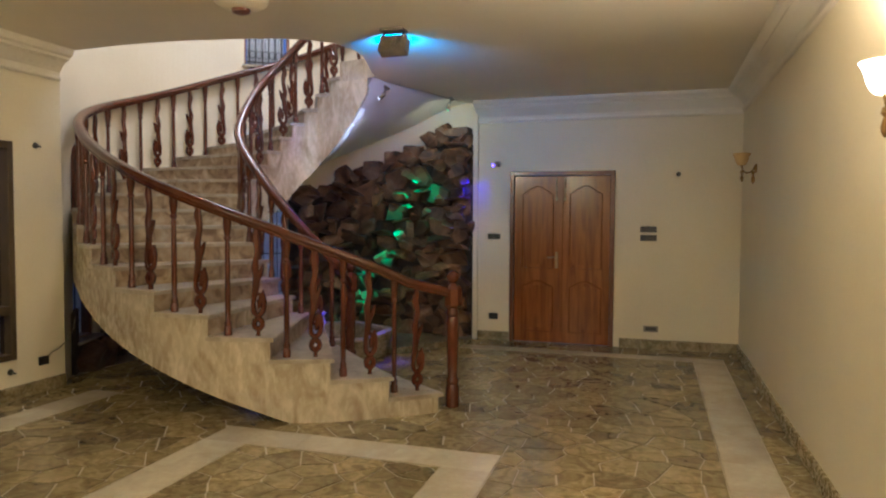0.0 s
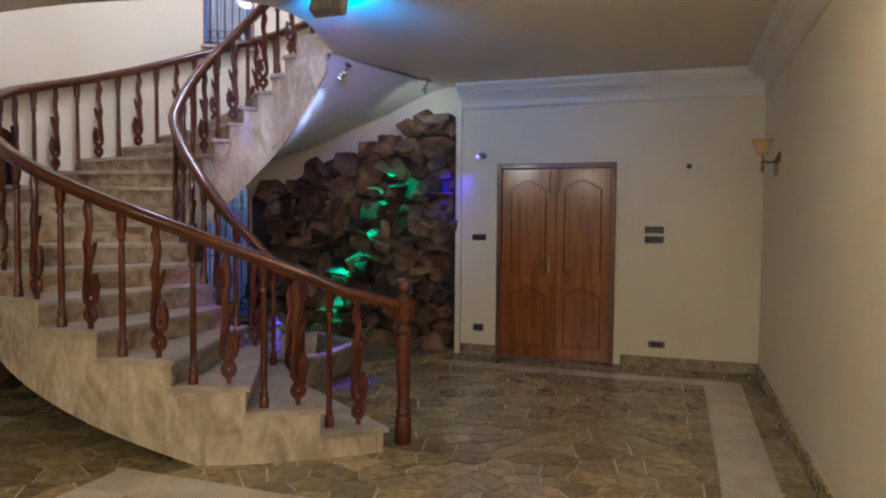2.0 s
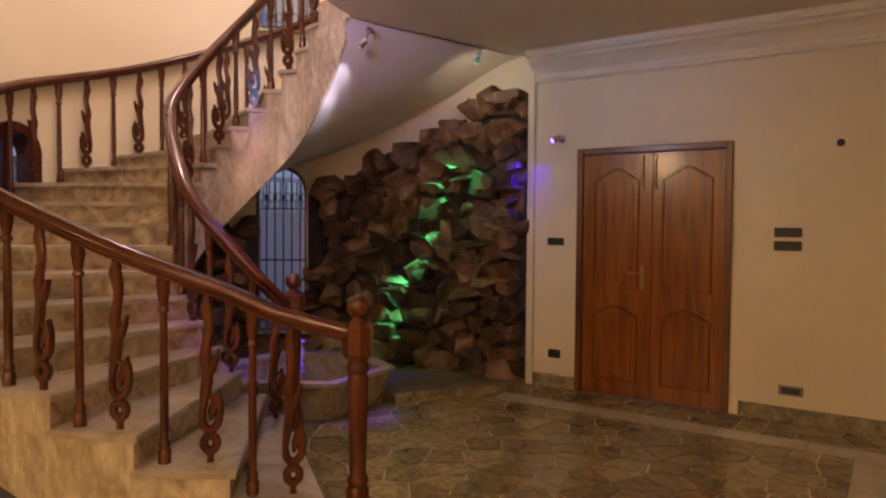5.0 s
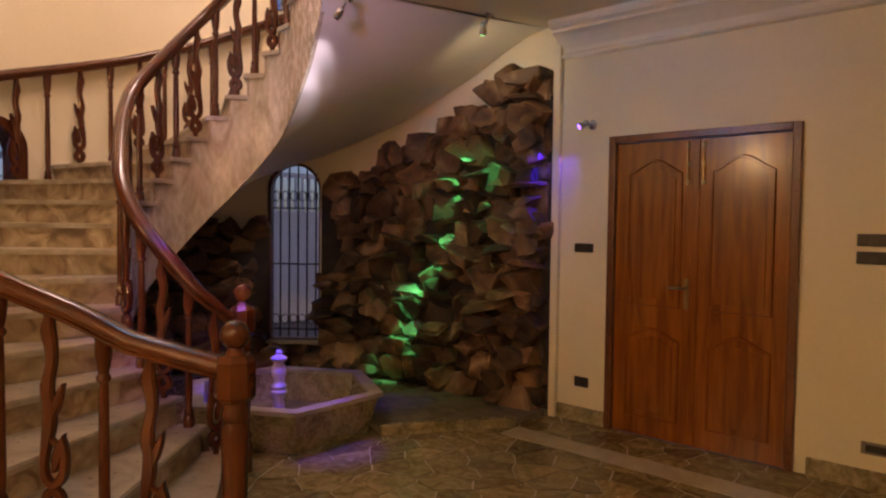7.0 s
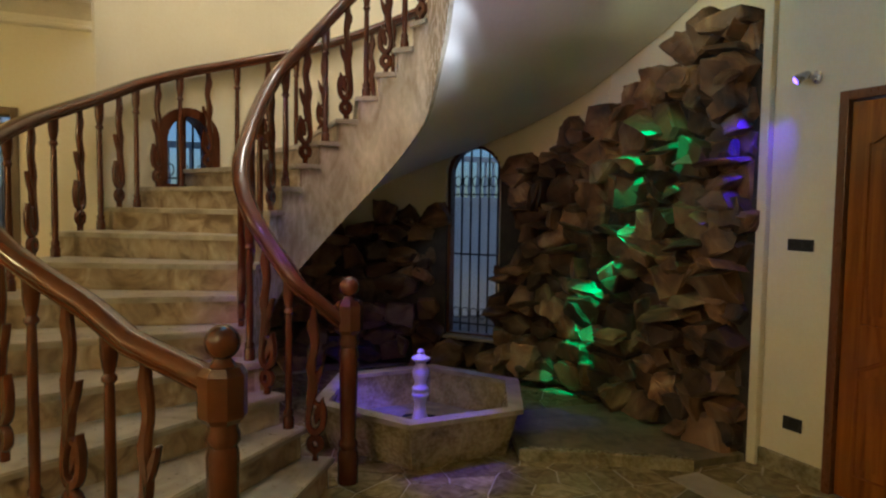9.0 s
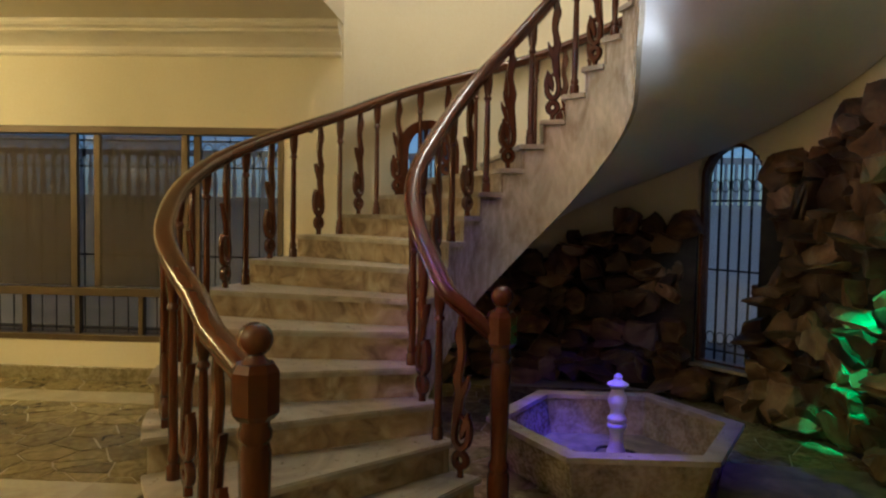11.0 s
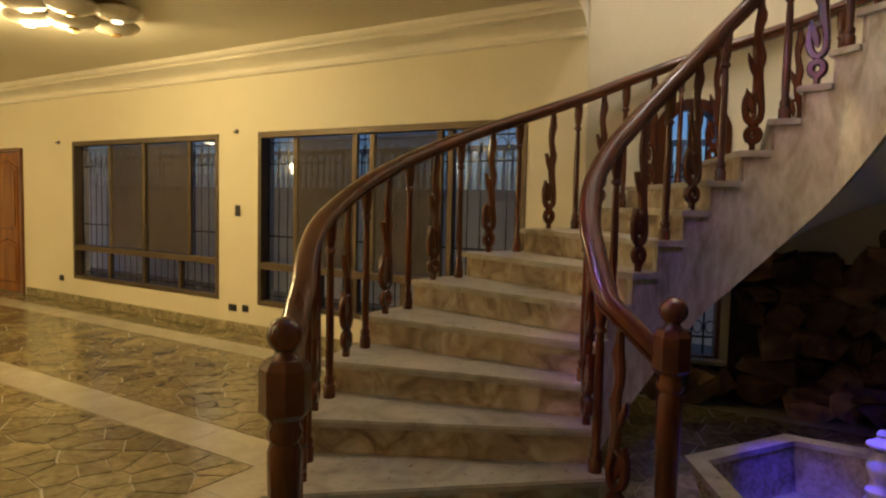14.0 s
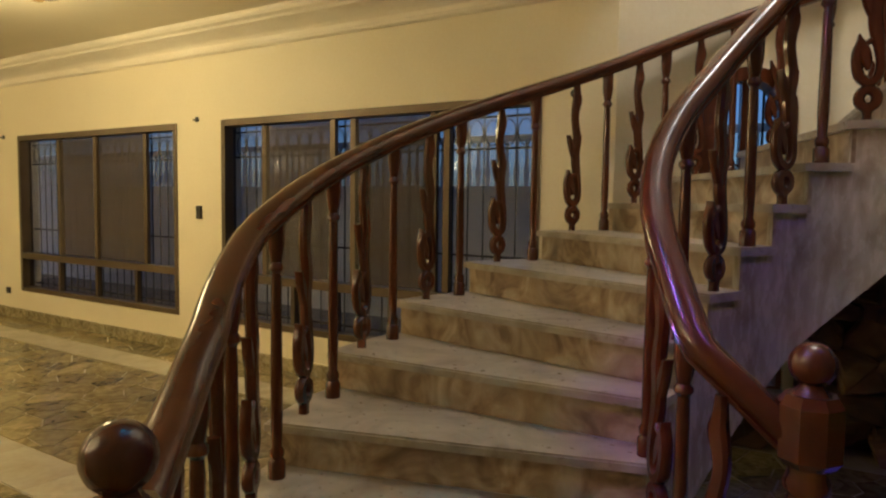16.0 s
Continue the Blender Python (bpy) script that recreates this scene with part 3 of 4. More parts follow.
def railing(label, base, path_at, first, spots, newel_at, lift=0.0):
    thing = empty("stair_railing", pose(*base), label, "railing", "stair railings")
    back = Matrix.Translation((-base[0], -base[1], -base[2]))
    pts = []
    start = Vector((newel_at[0], newel_at[1], newel_at[3]))
    ks = np.arange(first, 20.6, 0.2)
    ks = [*ks, 20.6]
    raised = lambda k: lift * max(0.0, min(1.0, (k + 0.5) / 2.5))
    curve = [path_at(k) + Vector((0, 0, RAIL + RISE * k - 0.040 + raised(k))) for k in ks]
    for i in range(4):
        pts.append(start.lerp(curve[0], i / 4))
    pts += curve
    part("handrail", sweep(bmesh.new(), [back @ p for p in pts], RAILSEC), RAILWOOD, thing, "polished curved mahogany handrail", True)
    for k, f, me, name in spots:
        p = path_at(k + f)
        q = path_at(k + f + 0.1) - path_at(k + f - 0.1)
        taller = Matrix.Diagonal((1, 1, 1 + raised(k + f) / RAIL, 1))
        place(name, me, back @ Matrix.Translation((p.x, p.y, RISE * k)) @ Matrix.Rotation(math.atan2(q.y, q.x) + math.pi, 4, "Z") @ taller, thing)
    newel(thing, newel_at[0] - base[0], newel_at[1] - base[1], newel_at[2], -base[2])
    return thing


spots = []
for k in range(1, 20):
    back_by = float(np.interp(k, (1, 3, 5, 6.5, 8), (0.10, 0.11, 0.15, 0.12, 0.0)))
    spots += [(k, OC - back_by, CARVED_O, "carved_baluster"), (k, OT - back_by, TURNED_O, "turned_baluster")]
railing("mahogany stair railing with carved and turned balusters", (-1.6, 5.3, 0), lambda k: outer(k, 0.065 + 0.065 * max(0.0, min(1.0, (3.4 - k) / 1.4))), 1.45, spots, (-1.587, 5.387, 25, 0.915), 0.045)
spots = [(k, IN, CARVED_I if k % 2 else TURNED_I, "carved_baluster" if k % 2 else "turned_baluster") for k in range(1, 20)]
railing("mahogany railing round the open centre of the stair", (-2.9, 6.1, 0), lambda k: inner(k, 0.025), 1.9, spots, (-2.862, 6.19, 10, 0.83))

# ---------------------------------------------------------------- skirting and cornice
COVE = [(0, 0), (0.02, 0), (0.035, 0.012), (0.035, 0.03), (0.018, 0.04), (0.018, 0.075), (0.03, 0.09), (0.05, 0.12), (0.085, 0.155), (0.13, 0.175), (0.13, 0.195), (0.165, 0.21), (0.18, 0.235), (0.18, 0.262), (0, 0.262)]


def leaves(bm, a, b, into, z):
    """A row of small moulded leaves on the slope of the cornice."""
    along = (Vector(b) - Vector(a))
    n = int(along.length / 0.075)
    along.normalize()
    for i in range(n):
        c = Vector(a) + along * (0.075 * (i + 0.5))
        pts = []
        for u, s, h in ((-0.028, 0.040, 0.098), (0.028, 0.040, 0.098), (0.030, 0.088, 0.145), (0.0, 0.112, 0.166), (-0.030, 0.088, 0.145)):
            pts.append(bm.verts.new((c.x + along.x * u + into[0] * s, c.y + along.y * u + into[1] * s, z + h)))
        mid = bm.verts.new((c.x + into[0] * 0.077, c.y + into[1] * 0.077, z + 0.134))
        for j in range(5):
            bm.faces.new((pts[j], pts[(j + 1) % 5], mid))


def trim(name, a, b, into, section, z, mat, label, category):
    """A moulding along a wall from a to b; into: the way into the room."""
    a, b, into = Vector((*a, z)), Vector((*b, z)), Vector((*into, 0))
    bm = bmesh.new()
    ends = []
    for p in (a, b):
        ends.append([bm.verts.new(p + into * s + Vector((0, 0, u))) for s, u in section])
    n = len(section)
    for i in range(n):
        bm.faces.new((ends[0][i], ends[0][(i + 1) % n], ends[1][(i + 1) % n], ends[1][i]))
    bm.faces.new(ends[0][::-1])
    bm.faces.new(ends[1])
    if name == "trim" and into.x > 0.5:
        leaves(bm, a.xy, b.xy, into, z)
    return tagged(obj(name, bm, mat), label, category, kind="structure")


trim("trim", (XW, YS), (XW, 4.93), (1, 0), COVE, ZC - 0.262, CORNICE, "moulded cream plaster cornice along the window wall", "cornice")
trim("trim", (-2.2, YN), (XE - 0.005, YN), (0, -1), COVE, ZC - 0.262, CORNICE, "moulded cream plaster cornice above the door", "cornice")
trim("trim", (XE, YS), (XE, YN - 0.184), (-1, 0), COVE, ZC - 0.262, CORNICE, "moulded cream plaster cornice along the plain wall", "cornice")
BASE = [(0, 0), (0.022, 0), (0.022, 0.1), (0.016, 0.108), (0, 0.108)]
trim("baseboard", (XW, YS), (XW, -4.43), (1, 0), BASE, 0.001, SKIRT, "olive marble skirting", "skirting")
trim("baseboard", (XW, -3.35), (XW, 4.94), (1, 0), BASE, 0.001, SKIRT, "olive marble skirting below the windows", "skirting")
trim("baseboard", (-2.2, YN), (DX0 - 0.01, YN), (0, -1), BASE, 0.001, SKIRT, "olive marble skirting beside the door", "skirting")
trim("baseboard", (DX1 + 0.07, YN), (XE, YN), (0, -1), BASE, 0.001, SKIRT, "olive marble skirting beside the door", "skirting")
trim("baseboard", (XE, YS), (XE, YN - 0.024), (-1, 0), BASE, 0.001, SKIRT, "olive marble skirting along the plain wall", "skirting")
bm = box(bmesh.new(), -2.235, -2.17, YN - 0.045, YN, 0.0, ZC, bevel=0.006)
tagged(obj("trim", bm, PLASTER), "narrow cream plaster pilaster beside the stone wall", "pilaster", kind="structure")

# ---------------------------------------------------------------- doors


def wavy_panel(w, h, arch):
    """An outline with a raised, curved head (arch: its rise)."""
    pts = [(-w / 2, 0), (w / 2, 0), (w / 2, h - arch)]
    for i in range(1, 12):
        u = 1 - 2 * i / 12
        pts.append((u * w / 2, h - arch + arch * (0.5 + 0.5 * math.cos(math.pi * u)) ** 0.8))
    pts.append((-w / 2, h - arch))
    return pts


def door_leaf(parent, x0, x1, h, up):
    w = x1 - x0
    leaf = part("leaf", box(bmesh.new(), x0, x1, -0.02, 0.02, 0.006, h, bevel=0.003), DOOR, parent, "varnished orange-brown leaf")
    front = up @ Matrix(((1, 0, 0, 0), (0, 0, -1, 0), (0, 1, 0, 0), (0, 0, 0, 1)))
    for z0, hh, arch, flip in ((0.92, h - 1.05, 0.09, False), (0.14, 0.62, 0.07, False)):
        ol = wavy_panel(w - 0.2, hh, arch)
        mid = (x0 + x1) / 2
        bm = bmesh.new()
        prism(bm, [(mid + u, z0 + v) for u, v in ol], 0.018, 0.024, front)
        inset = [(mid + u * 0.8, z0 + 0.05 + v * (hh - 0.1) / hh) for u, v in ol]
        prism(bm, inset, 0.024, 0.034, front)
        part("panel", bm, DOOR, leaf, "raised panel with a curved head")
        path = [front @ Vector((mid + u, z0 + v, 0.022)) for u, v in ol]
        bm = bmesh.new()
        sec = [(0.011 * math.cos(a), 0.011 * math.sin(a)) for a in np.linspace(0, 2 * math.pi, 7)[:-1]]
        n = len(path)
        rings = []
        for i in range(n):
            d = (path[(i + 1) % n] - path[i - 1]).normalized()
            nrm = (front.to_3x3() @ Vector((0, 0, 1))).normalized()
            sd = d.cross(nrm).normalized()
            rings.append([bm.verts.new(path[i] + sd * s + nrm * t) for s, t in sec])
        for i in range(n):
            for j in range(6):
                bm.faces.new((rings[i][j], rings[i][(j + 1) % 6], rings[(i + 1) % n][(j + 1) % 6], rings[(i + 1) % n][j]))
        part("moulding", bm, DOORMOULD, leaf)
    return leaf


def rod(bm, p, q, r, seg=8):
    d = Vector(q) - Vector(p)
    m = Matrix.Translation(p) @ d.to_track_quat("Z", "Y").to_matrix().to_4x4()
    return lathe(bm, [(r, 0), (r, d.length)], seg, m)


door = empty("door_1", pose((DX0 + DX1) / 2, YN + 0.012, 0), "closed double door of varnished orange-brown wood with curved panels", "door", kind="structure")
w = DX1 - DX0
FR = 0.05
for x0, x1 in ((-w / 2, -w / 2 + FR), (w / 2 - FR, w / 2)):
    part("door_frame", box(bmesh.new(), x0, x1, -0.05, 0.14, 0, DH, bevel=0.005), DOORDARK, door)
part("door_frame", box(bmesh.new(), -w / 2 + FR, w / 2 - FR, -0.05, 0.14, DH - FR, DH, bevel=0.005), DOORDARK, door)
door_leaf(door, -w / 2 + FR + 0.003, -0.002, DH - FR - 0.006, Matrix())
leaf = door_leaf(door, 0.002, w / 2 - FR - 0.003, DH - FR - 0.006, Matrix())
part("astragal", box(bmesh.new(), -0.02, 0.02, -0.034, -0.02, 0.02, DH - FR - 0.01, bevel=0.004), DOOR, door)
for x in (-0.06, 0.045):
    bm = rod(bmesh.new(), (x, -0.035, 1.74), (x, -0.035, 2.03), 0.006)
    for z in (1.76, 1.88, 2.0):
        box(bm, x - 0.012, x + 0.012, -0.034, -0.019, z - 0.012, z + 0.012)
    part("bolt", bm, BRASS, door, "brass barrel bolt")
bm = box(bmesh.new(), -0.07, -0.035, -0.03, -0.02, 0.92, 1.12, bevel=0.004)
rod(bm, (-0.053, -0.03, 1.06), (-0.053, -0.07, 1.06), 0.008)
rod(bm, (-0.053, -0.066, 1.06), (-0.165, -0.07, 1.055), 0.008)
part("door_handle", bm, BRASS, door, "aged brass lever handle")

door2 = empty("door_2", pose(XW - 0.012, -3.885, 0, 0, 0, 90), "closed panelled door of varnished orange-brown wood", "door", kind="structure")
for x0, x1 in ((-0.465, -0.415), (0.415, 0.465)):
    part("door_frame", box(bmesh.new(), x0, x1, -0.05, 0.14, 0, 2.08, bevel=0.005), DOORDARK, door2)
part("door_frame", box(bmesh.new(), -0.415, 0.415, -0.05, 0.14, 2.03, 2.08, bevel=0.005), DOORDARK, door2)
door_leaf(door2, -0.412, 0.412, 2.024, Matrix())

# ---------------------------------------------------------------- windows in the straight wall


def sliding_window(name, y0, y1, uppers, nets, lowers, label):
    """Brown frame, sliding sashes above a transom, fixed lights below. uppers: mullions; nets: which bays have an insect net."""
    win = empty(name, pose(XW, (y0 + y1) / 2, WZ0), label, "window", kind="structure")
    L, H, T = y1 - y0, WZ1 - WZ0, WZT - WZ0
    o = -L / 2
    for a, b, c, d in ((o, o + 0.05, 0, H), (-o - 0.05, -o, 0, H), (o + 0.05, -o - 0.05, 0, 0.05), (o + 0.05, -o - 0.05, H - 0.06, H), (o + 0.05, -o - 0.05, T - 0.03, T + 0.04)):
        part("window_frame", box(bmesh.new(), -0.12, 0.012, a, b, c, d, bevel=0.004), BROWNALU, win)
    us = [0.05 / L] + uppers + [1 - 0.05 / L]
    for i, u in enumerate(uppers):
        part("mullion", box(bmesh.new(), -0.09 + 0.03 * (i % 2), -0.05 + 0.03 * (i % 2), o + u * L - 0.028, o + u * L + 0.028, T + 0.04, H - 0.06, bevel=0.003), BROWNALU, win)
    for i, (a, b) in enumerate(zip(us, us[1:])):
        pane = part("pane", box(bmesh.new(), -0.092, -0.086, o + a * L, o + b * L, T + 0.04, H - 0.06), DIMGLASS, win)
        pane.visible_shadow = False
        if i in nets:
            part("insect_net", net(o + a * L + 0.02, o + b * L - 0.02, T + 0.05, H - 0.07), MESHNET, win, "brown insect net")
    us = [0.05 / L] + lowers + [1 - 0.05 / L]
    for u in lowers:
        part("mullion", box(bmesh.new(), -0.09, -0.03, o + u * L - 0.022, o + u * L + 0.022, 0.05, T - 0.03, bevel=0.003), BROWNALU, win)
    for a, b in zip(us, us[1:]):
        pane = part("pane", box(bmesh.new(), -0.072, -0.066, o + a * L, o + b * L, 0.05, T - 0.03), DIMGLASS, win)
        pane.visible_shadow = False
    n = int(L / 0.125)
    bm = bmesh.new()
    for i in range(1, n):
        y = o + L * i / n
        box(bm, -0.175, -0.165, y - 0.0035, y + 0.0035, 0.0, H)
    for z in (0.08, 0.72, H - 0.32, H - 0.1):
        box(bm, -0.18, -0.16, o, -o, z - 0.008, z + 0.008)
    for i in range(n):
        y = o + L * (i + 0.5) / n
        ring = [Vector((-0.17, y + 0.055 * math.cos(a), H - 0.21 + 0.09 * math.sin(a))) for a in np.linspace(0, 2 * math.pi, 13)[:-1]]
        sweep_ring(bm, ring, 0.005)
    part("grille", bm, IRON, win, "black iron window grille")
    return win


def sweep_ring(bm, pts, r):
    n = len(pts)
    nrm = (pts[1] - pts[0]).cross(pts[3] - pts[0]).normalized()
    rings = []
    for i in range(n):
        d = (pts[(i + 1) % n] - pts[i - 1]).normalized()
        s = d.cross(nrm).normalized()
        rings.append([bm.verts.new(pts[i] + s * a + nrm * b) for a, b in ((r, 0), (0, r), (-r, 0), (0, -r))])
    for i in range(n):
        for j in range(4):
            bm.faces.new((rings[i][j], rings[i][(j + 1) % 4], rings[(i + 1) % n][(j + 1) % 4], rings[(i + 1) % n][j]))


def net(y0, y1, z0, z1):
    """A fine net stretched flat in its sash."""
    return box(bmesh.new(), -0.0505, -0.0495, y0, y1, z0, z1)


sliding_window("window_1", *W1, [0.26, 0.52, 0.80], (1, 2), [0.26, 0.51, 0.75], "brown aluminium sliding window with nets and low fixed lights")
sliding_window("window_2", *W2, [0.155, 0.415, 0.475, 0.725, 0.755], (1, 3), [0.27, 0.42, 0.60, 0.78], "wide brown aluminium sliding window behind the stair")


def bay_window(name, a0, a1, sill, spring, rise, mat, label, bars, half):
    mid = (a0 + a1) / 2
    p = on_bay(mid, RW * math.cos(radians((a1 - a0) / 2)) + 0.1)
    W = 2 * RW * math.sin(radians((a1 - a0) / 2)) + 0.01
    win = empty(name, pose(p.x, p.y, sill, 0, 0, mid - 90), label, "window", kind="structure")
    H = spring - sill
    arch = [(-W / 2 * math.cos(t), H + rise * math.sin(t)) for t in np.linspace(0, math.pi, 15)] if rise else [(-W / 2, H), (W / 2, H)]
    f = 0.085 if mat is WOOD else 0.03
    k = 1 - 2 * f / W
    outl = [(-W / 2, 0)] + arch + [(W / 2, 0)]
    inn = [(u * k, f + max(v - f, 0) * (1 - f / (H + rise))) for u, v in outl]
    bm = bmesh.new()
    for i in range(len(outl)):
        j = (i + 1) % len(outl)
        vs = []
        for y in (-0.13 if mat is WOOD else -0.05, 0.05):
            for u, v in (outl[i], outl[j], inn[j], inn[i]):
                vs.append(bm.verts.new((u, y, v)))
        for q in ((0, 1, 2, 3), (7, 6, 5, 4), (0, 4, 5, 1), (2, 6, 7, 3), (1, 5, 6, 2), (0, 3, 7, 4)):
            bm.faces.new([vs[s] for s in q])
    part("window_frame", bm, mat, win)
    part("window_sill", box(bmesh.new(), -W / 2 - 0.02, W / 2 + 0.02, -0.17, -0.052, -0.012, 0.018, bevel=0.004), BAND, win, "pale marble sill")
    bm = bmesh.new()
    prism(bm, [(u, v) for u, v in inn], -0.004, 0.002, Matrix(((1, 0, 0, 0), (0, 0, 1, 0), (0, 1, 0, 0), (0, 0, 0, 1))))
    pane = part("pane", bm, GLASS, win)
    pane.visible_shadow = False
    if half:
        for u in half:
            part("mullion", box(bmesh.new(), u - 0.02, u + 0.02, -0.03, 0.03, f, H + rise * 0.8), mat, win)
    bm = bmesh.new()
    top = H + rise * 0.9
    for i in range(1, bars + 1):
        u = -W / 2 + W * i / (bars + 1)
        box(bm, u - 0.007, u + 0.007, 0.075, 0.089, 0, top)
    levels = (0.1, H * 0.5, H * 0.87) if H > 1 else (H * 0.3,)
    for v in levels:
        box(bm, -W / 2, W / 2, 0.07, 0.094, v - 0.007, v + 0.007)
    for v in ((0.2, H * 0.95) if H > 1 else (H * 0.45,)):
        for i in range(bars + 1):
            u = -W / 2 + W * (i + 0.5) / (bars + 1)
            sweep_ring(bm, [Vector((u + 0.035 * math.cos(t), 0.082, v + 0.05 * math.sin(t))) for t in np.linspace(0, 2 * math.pi, 13)[:-1]], 0.005)
    part("grille", bm, IRON, win, "black iron grille with scrolls")
    return win


bay_window("window_3", *ROUND_WIN, 0.25, WOOD, "arched dark brown wooden window on the stair", 3, (0.0,))
bay_window("window_4", *TALL_WIN, 0.25, DOORDARK, "tall narrow arched window with black iron grille", 5, ())
bay_window("window_6", *LOW_WIN, 0.25, DOORDARK, "arched window with black iron grille below the stair", 5, ())
upper_window = bay_window("window_5", *UPPER_WIN, 0.0, WINWOOD, "wooden framed window of the upper storey", 6, ())

# folded sheet added outside the grille, in place of the pale striped view
bm = bmesh.new()
us = np.linspace(-0.24, 0.24, 60)
for y0 in (0.115,):
    low = [bm.verts.new((u, y0 + 0.018 * math.sin(u * 110) + 0.006 * math.sin(u * 37), 0.0)) for u in us]
    high = [bm.verts.new((u, y0 + 0.014 * math.sin(u * 110), 1.5)) for u in us]
    for k in range(len(us) - 1):
        bm.faces.new((low[k], low[k + 1], high[k + 1], high[k]))
part("curtain", bm, PALESHEET, upper_window, "pale grey folded sheet added for the bright view outside", True)

# ---------------------------------------------------------------- outside: boundary wall with railing
bm = box(bmesh.new(), -8.0, -7.8, -12, 13, -0.03, 1.55)
box(bm, -8.04, -7.76, -12, 13, 1.55, 1.62)
out = tagged(obj("boundary_wall", bm, OUTWALL), "white painted boundary wall outside the windows", "wall", kind="structure")
bm = box(bmesh.new(), -7.8, 4, 11.6, 11.8, -0.03, 1.55)
box(bm, -7.8, 4, 11.56, 11.84, 1.55, 1.62)
tagged(obj("boundary_wall", bm, OUTWALL), "white painted boundary wall outside the windows", "wall", kind="structure")
for a, b, n in (((-7.9, -8), (-7.9, 11.6), 160), ((-7.7, 11.7), (3, 11.7), 90)):
    f = empty("fence", pose(*a, 1.62), "white railing on the boundary wall", "fence")
    bm = bmesh.new()
    d = Vector(b) - Vector(a)
    for i in range(n):
        p = d * (i / n)
        lathe(bm, [(0.022, 0), (0.035, 0.15), (0.018, 0.3), (0.02, 0.5)], 6, Matrix.Translation((p.x, p.y, 0)))
    q = part("balusters", bm, OUTWALL, f)
    tagged(q, kind="stuff")
    bm = bmesh.new()
    box(bm, -0.05, d.x + 0.05, -0.05, d.y + 0.05, 0.5, 0.57)
    part("rail", bm, OUTWALL, f)

# ---------------------------------------------------------------- fountain
fountain = empty("fountain", pose(-3.43, 6.87, 0), "six-sided marble fountain basin with a turned white spout", "fountain")


def ring_wall(bm, r0, r1, R0, R1, z0, z1, n=6, a0=radians(31)):
    """A many-sided wall: inside r0 at the foot, r1 at the head; outside R0, R1."""
    vs = []
    for r, z in ((r0, z0), (r1, z1), (R1, z1), (R0, z0)):
        vs.append([bm.verts.new((r * math.cos(a0 + 2 * math.pi * i / n), r * math.sin(a0 + 2 * math.pi * i / n), z)) for i in range(n)])
    for a, b in zip(vs, vs[1:] + vs[:1]):
        for i in range(n):
            bm.faces.new((a[i], a[(i + 1) % n], b[(i + 1) % n], b[i]))
    return bm


part("basin", ring_wall(bmesh.new(), 0.58, 0.64, 0.62, 0.70, 0.0, 0.262), SKIRT, fountain, "olive marble basin wall")
bm = ring_wall(bmesh.new(), 0.63, 0.63, 0.735, 0.735, 0.262, 0.29)
part("rim", bm, TREAD, fountain, "pale marble rim")
part("basin_floor", lathe(bmesh.new(), [(0.60, 0.0), (0.60, 0.045)], 6, turn=radians(31)), BED, fountain)
bm = lathe(bmesh.new(), [(0.055, 0.045), (0.055, 0.07), (0.045, 0.09), (0.036, 0.16), (0.045, 0.2), (0.058, 0.215), (0.058, 0.228), (0.046, 0.24), (0.056, 0.255), (0.056, 0.268), (0.042, 0.285), (0.038, 0.31), (0.052, 0.35), (0.056, 0.375), (0.044, 0.41), (0.034, 0.44), (0.062, 0.462), (0.062, 0.472), (0.03, 0.488), (0.022, 0.5), (0.026, 0.512), (0.016, 0.528)], 20, Matrix.Translation((-0.13, 0.04, 0)))
part("spout", bm, SPOUTSTONE, fountain, "turned white stone spout", True)
part("hose", sweep(bmesh.new(), [(-0.13 + 0.1 * math.cos(a) * (1 + 0.3 * math.sin(2 * a)), 0.04 + 0.12 * math.sin(a), 0.052) for a in np.linspace(0.4, 5.6, 24)], [(0.009, 0), (0, 0.009), (-0.009, 0), (0, -0.009)]), BLACKPLASTIC, fountain, "black hose coiled round the spout")

# bed in front of the stone wall, with a low kerb
bm = bmesh.new()
prism(bm, [(-2.80, 7.22), (-2.27, 8.06), (-2.24, 8.44), (-3.40, 8.44), (-3.50, 7.52)], 0.0, 0.045, Matrix())
tagged(obj("rock_bed", bm, BED), "low dull stone ledge between fountain and stone wall", "ledge", kind="structure")
bm = sweep(bmesh.new(), [(-2.79, 7.22, 0.03), (-2.53, 7.63, 0.03), (-2.25, 8.04, 0.03)], [(-0.03, -0.03), (0.03, -0.03), (0.03, 0.035), (0.022, 0.042), (-0.022, 0.042), (-0.03, 0.035)])
tagged(obj("kerb", bm, SKIRT), "olive marble kerb along the ledge", "kerb", kind="structure")

# ---------------------------------------------------------------- small fittings on the walls


def plate(name, x, y, z, wide, high, face, label, mat=BLACKPLASTIC, buttons=3):
    """A flush plate; face: the way it looks, in degrees about z."""
    t = empty(name, pose(x, y, z, 0, 0, face), label, "switch" if "switch" in name else "socket", "switch plates on the walls" if "switch" in name else "sockets above the skirting")
    part("cover", box(bmesh.new(), -wide / 2, wide / 2, -0.014, 0, -high / 2, high / 2, bevel=0.005), mat, t)
    for i in range(buttons):
        c = -wide / 2 + wide * (i + 0.5) / buttons
        part("rocker", box(bmesh.new(), c - wide * 0.36 / buttons, c + wide * 0.36 / buttons, -0.019, -0.013, -high * 0.3, high * 0.3, bevel=0.003), BLACKPLASTIC, t)
    return t


plate("light_switch", -1.965, YN, 1.30, 0.155, 0.065, 0, "black switch plate beside the double door")
plate("light_switch", -0.115, YN, 1.405, 0.185, 0.07, 0, "black switch plate above another beside the door")
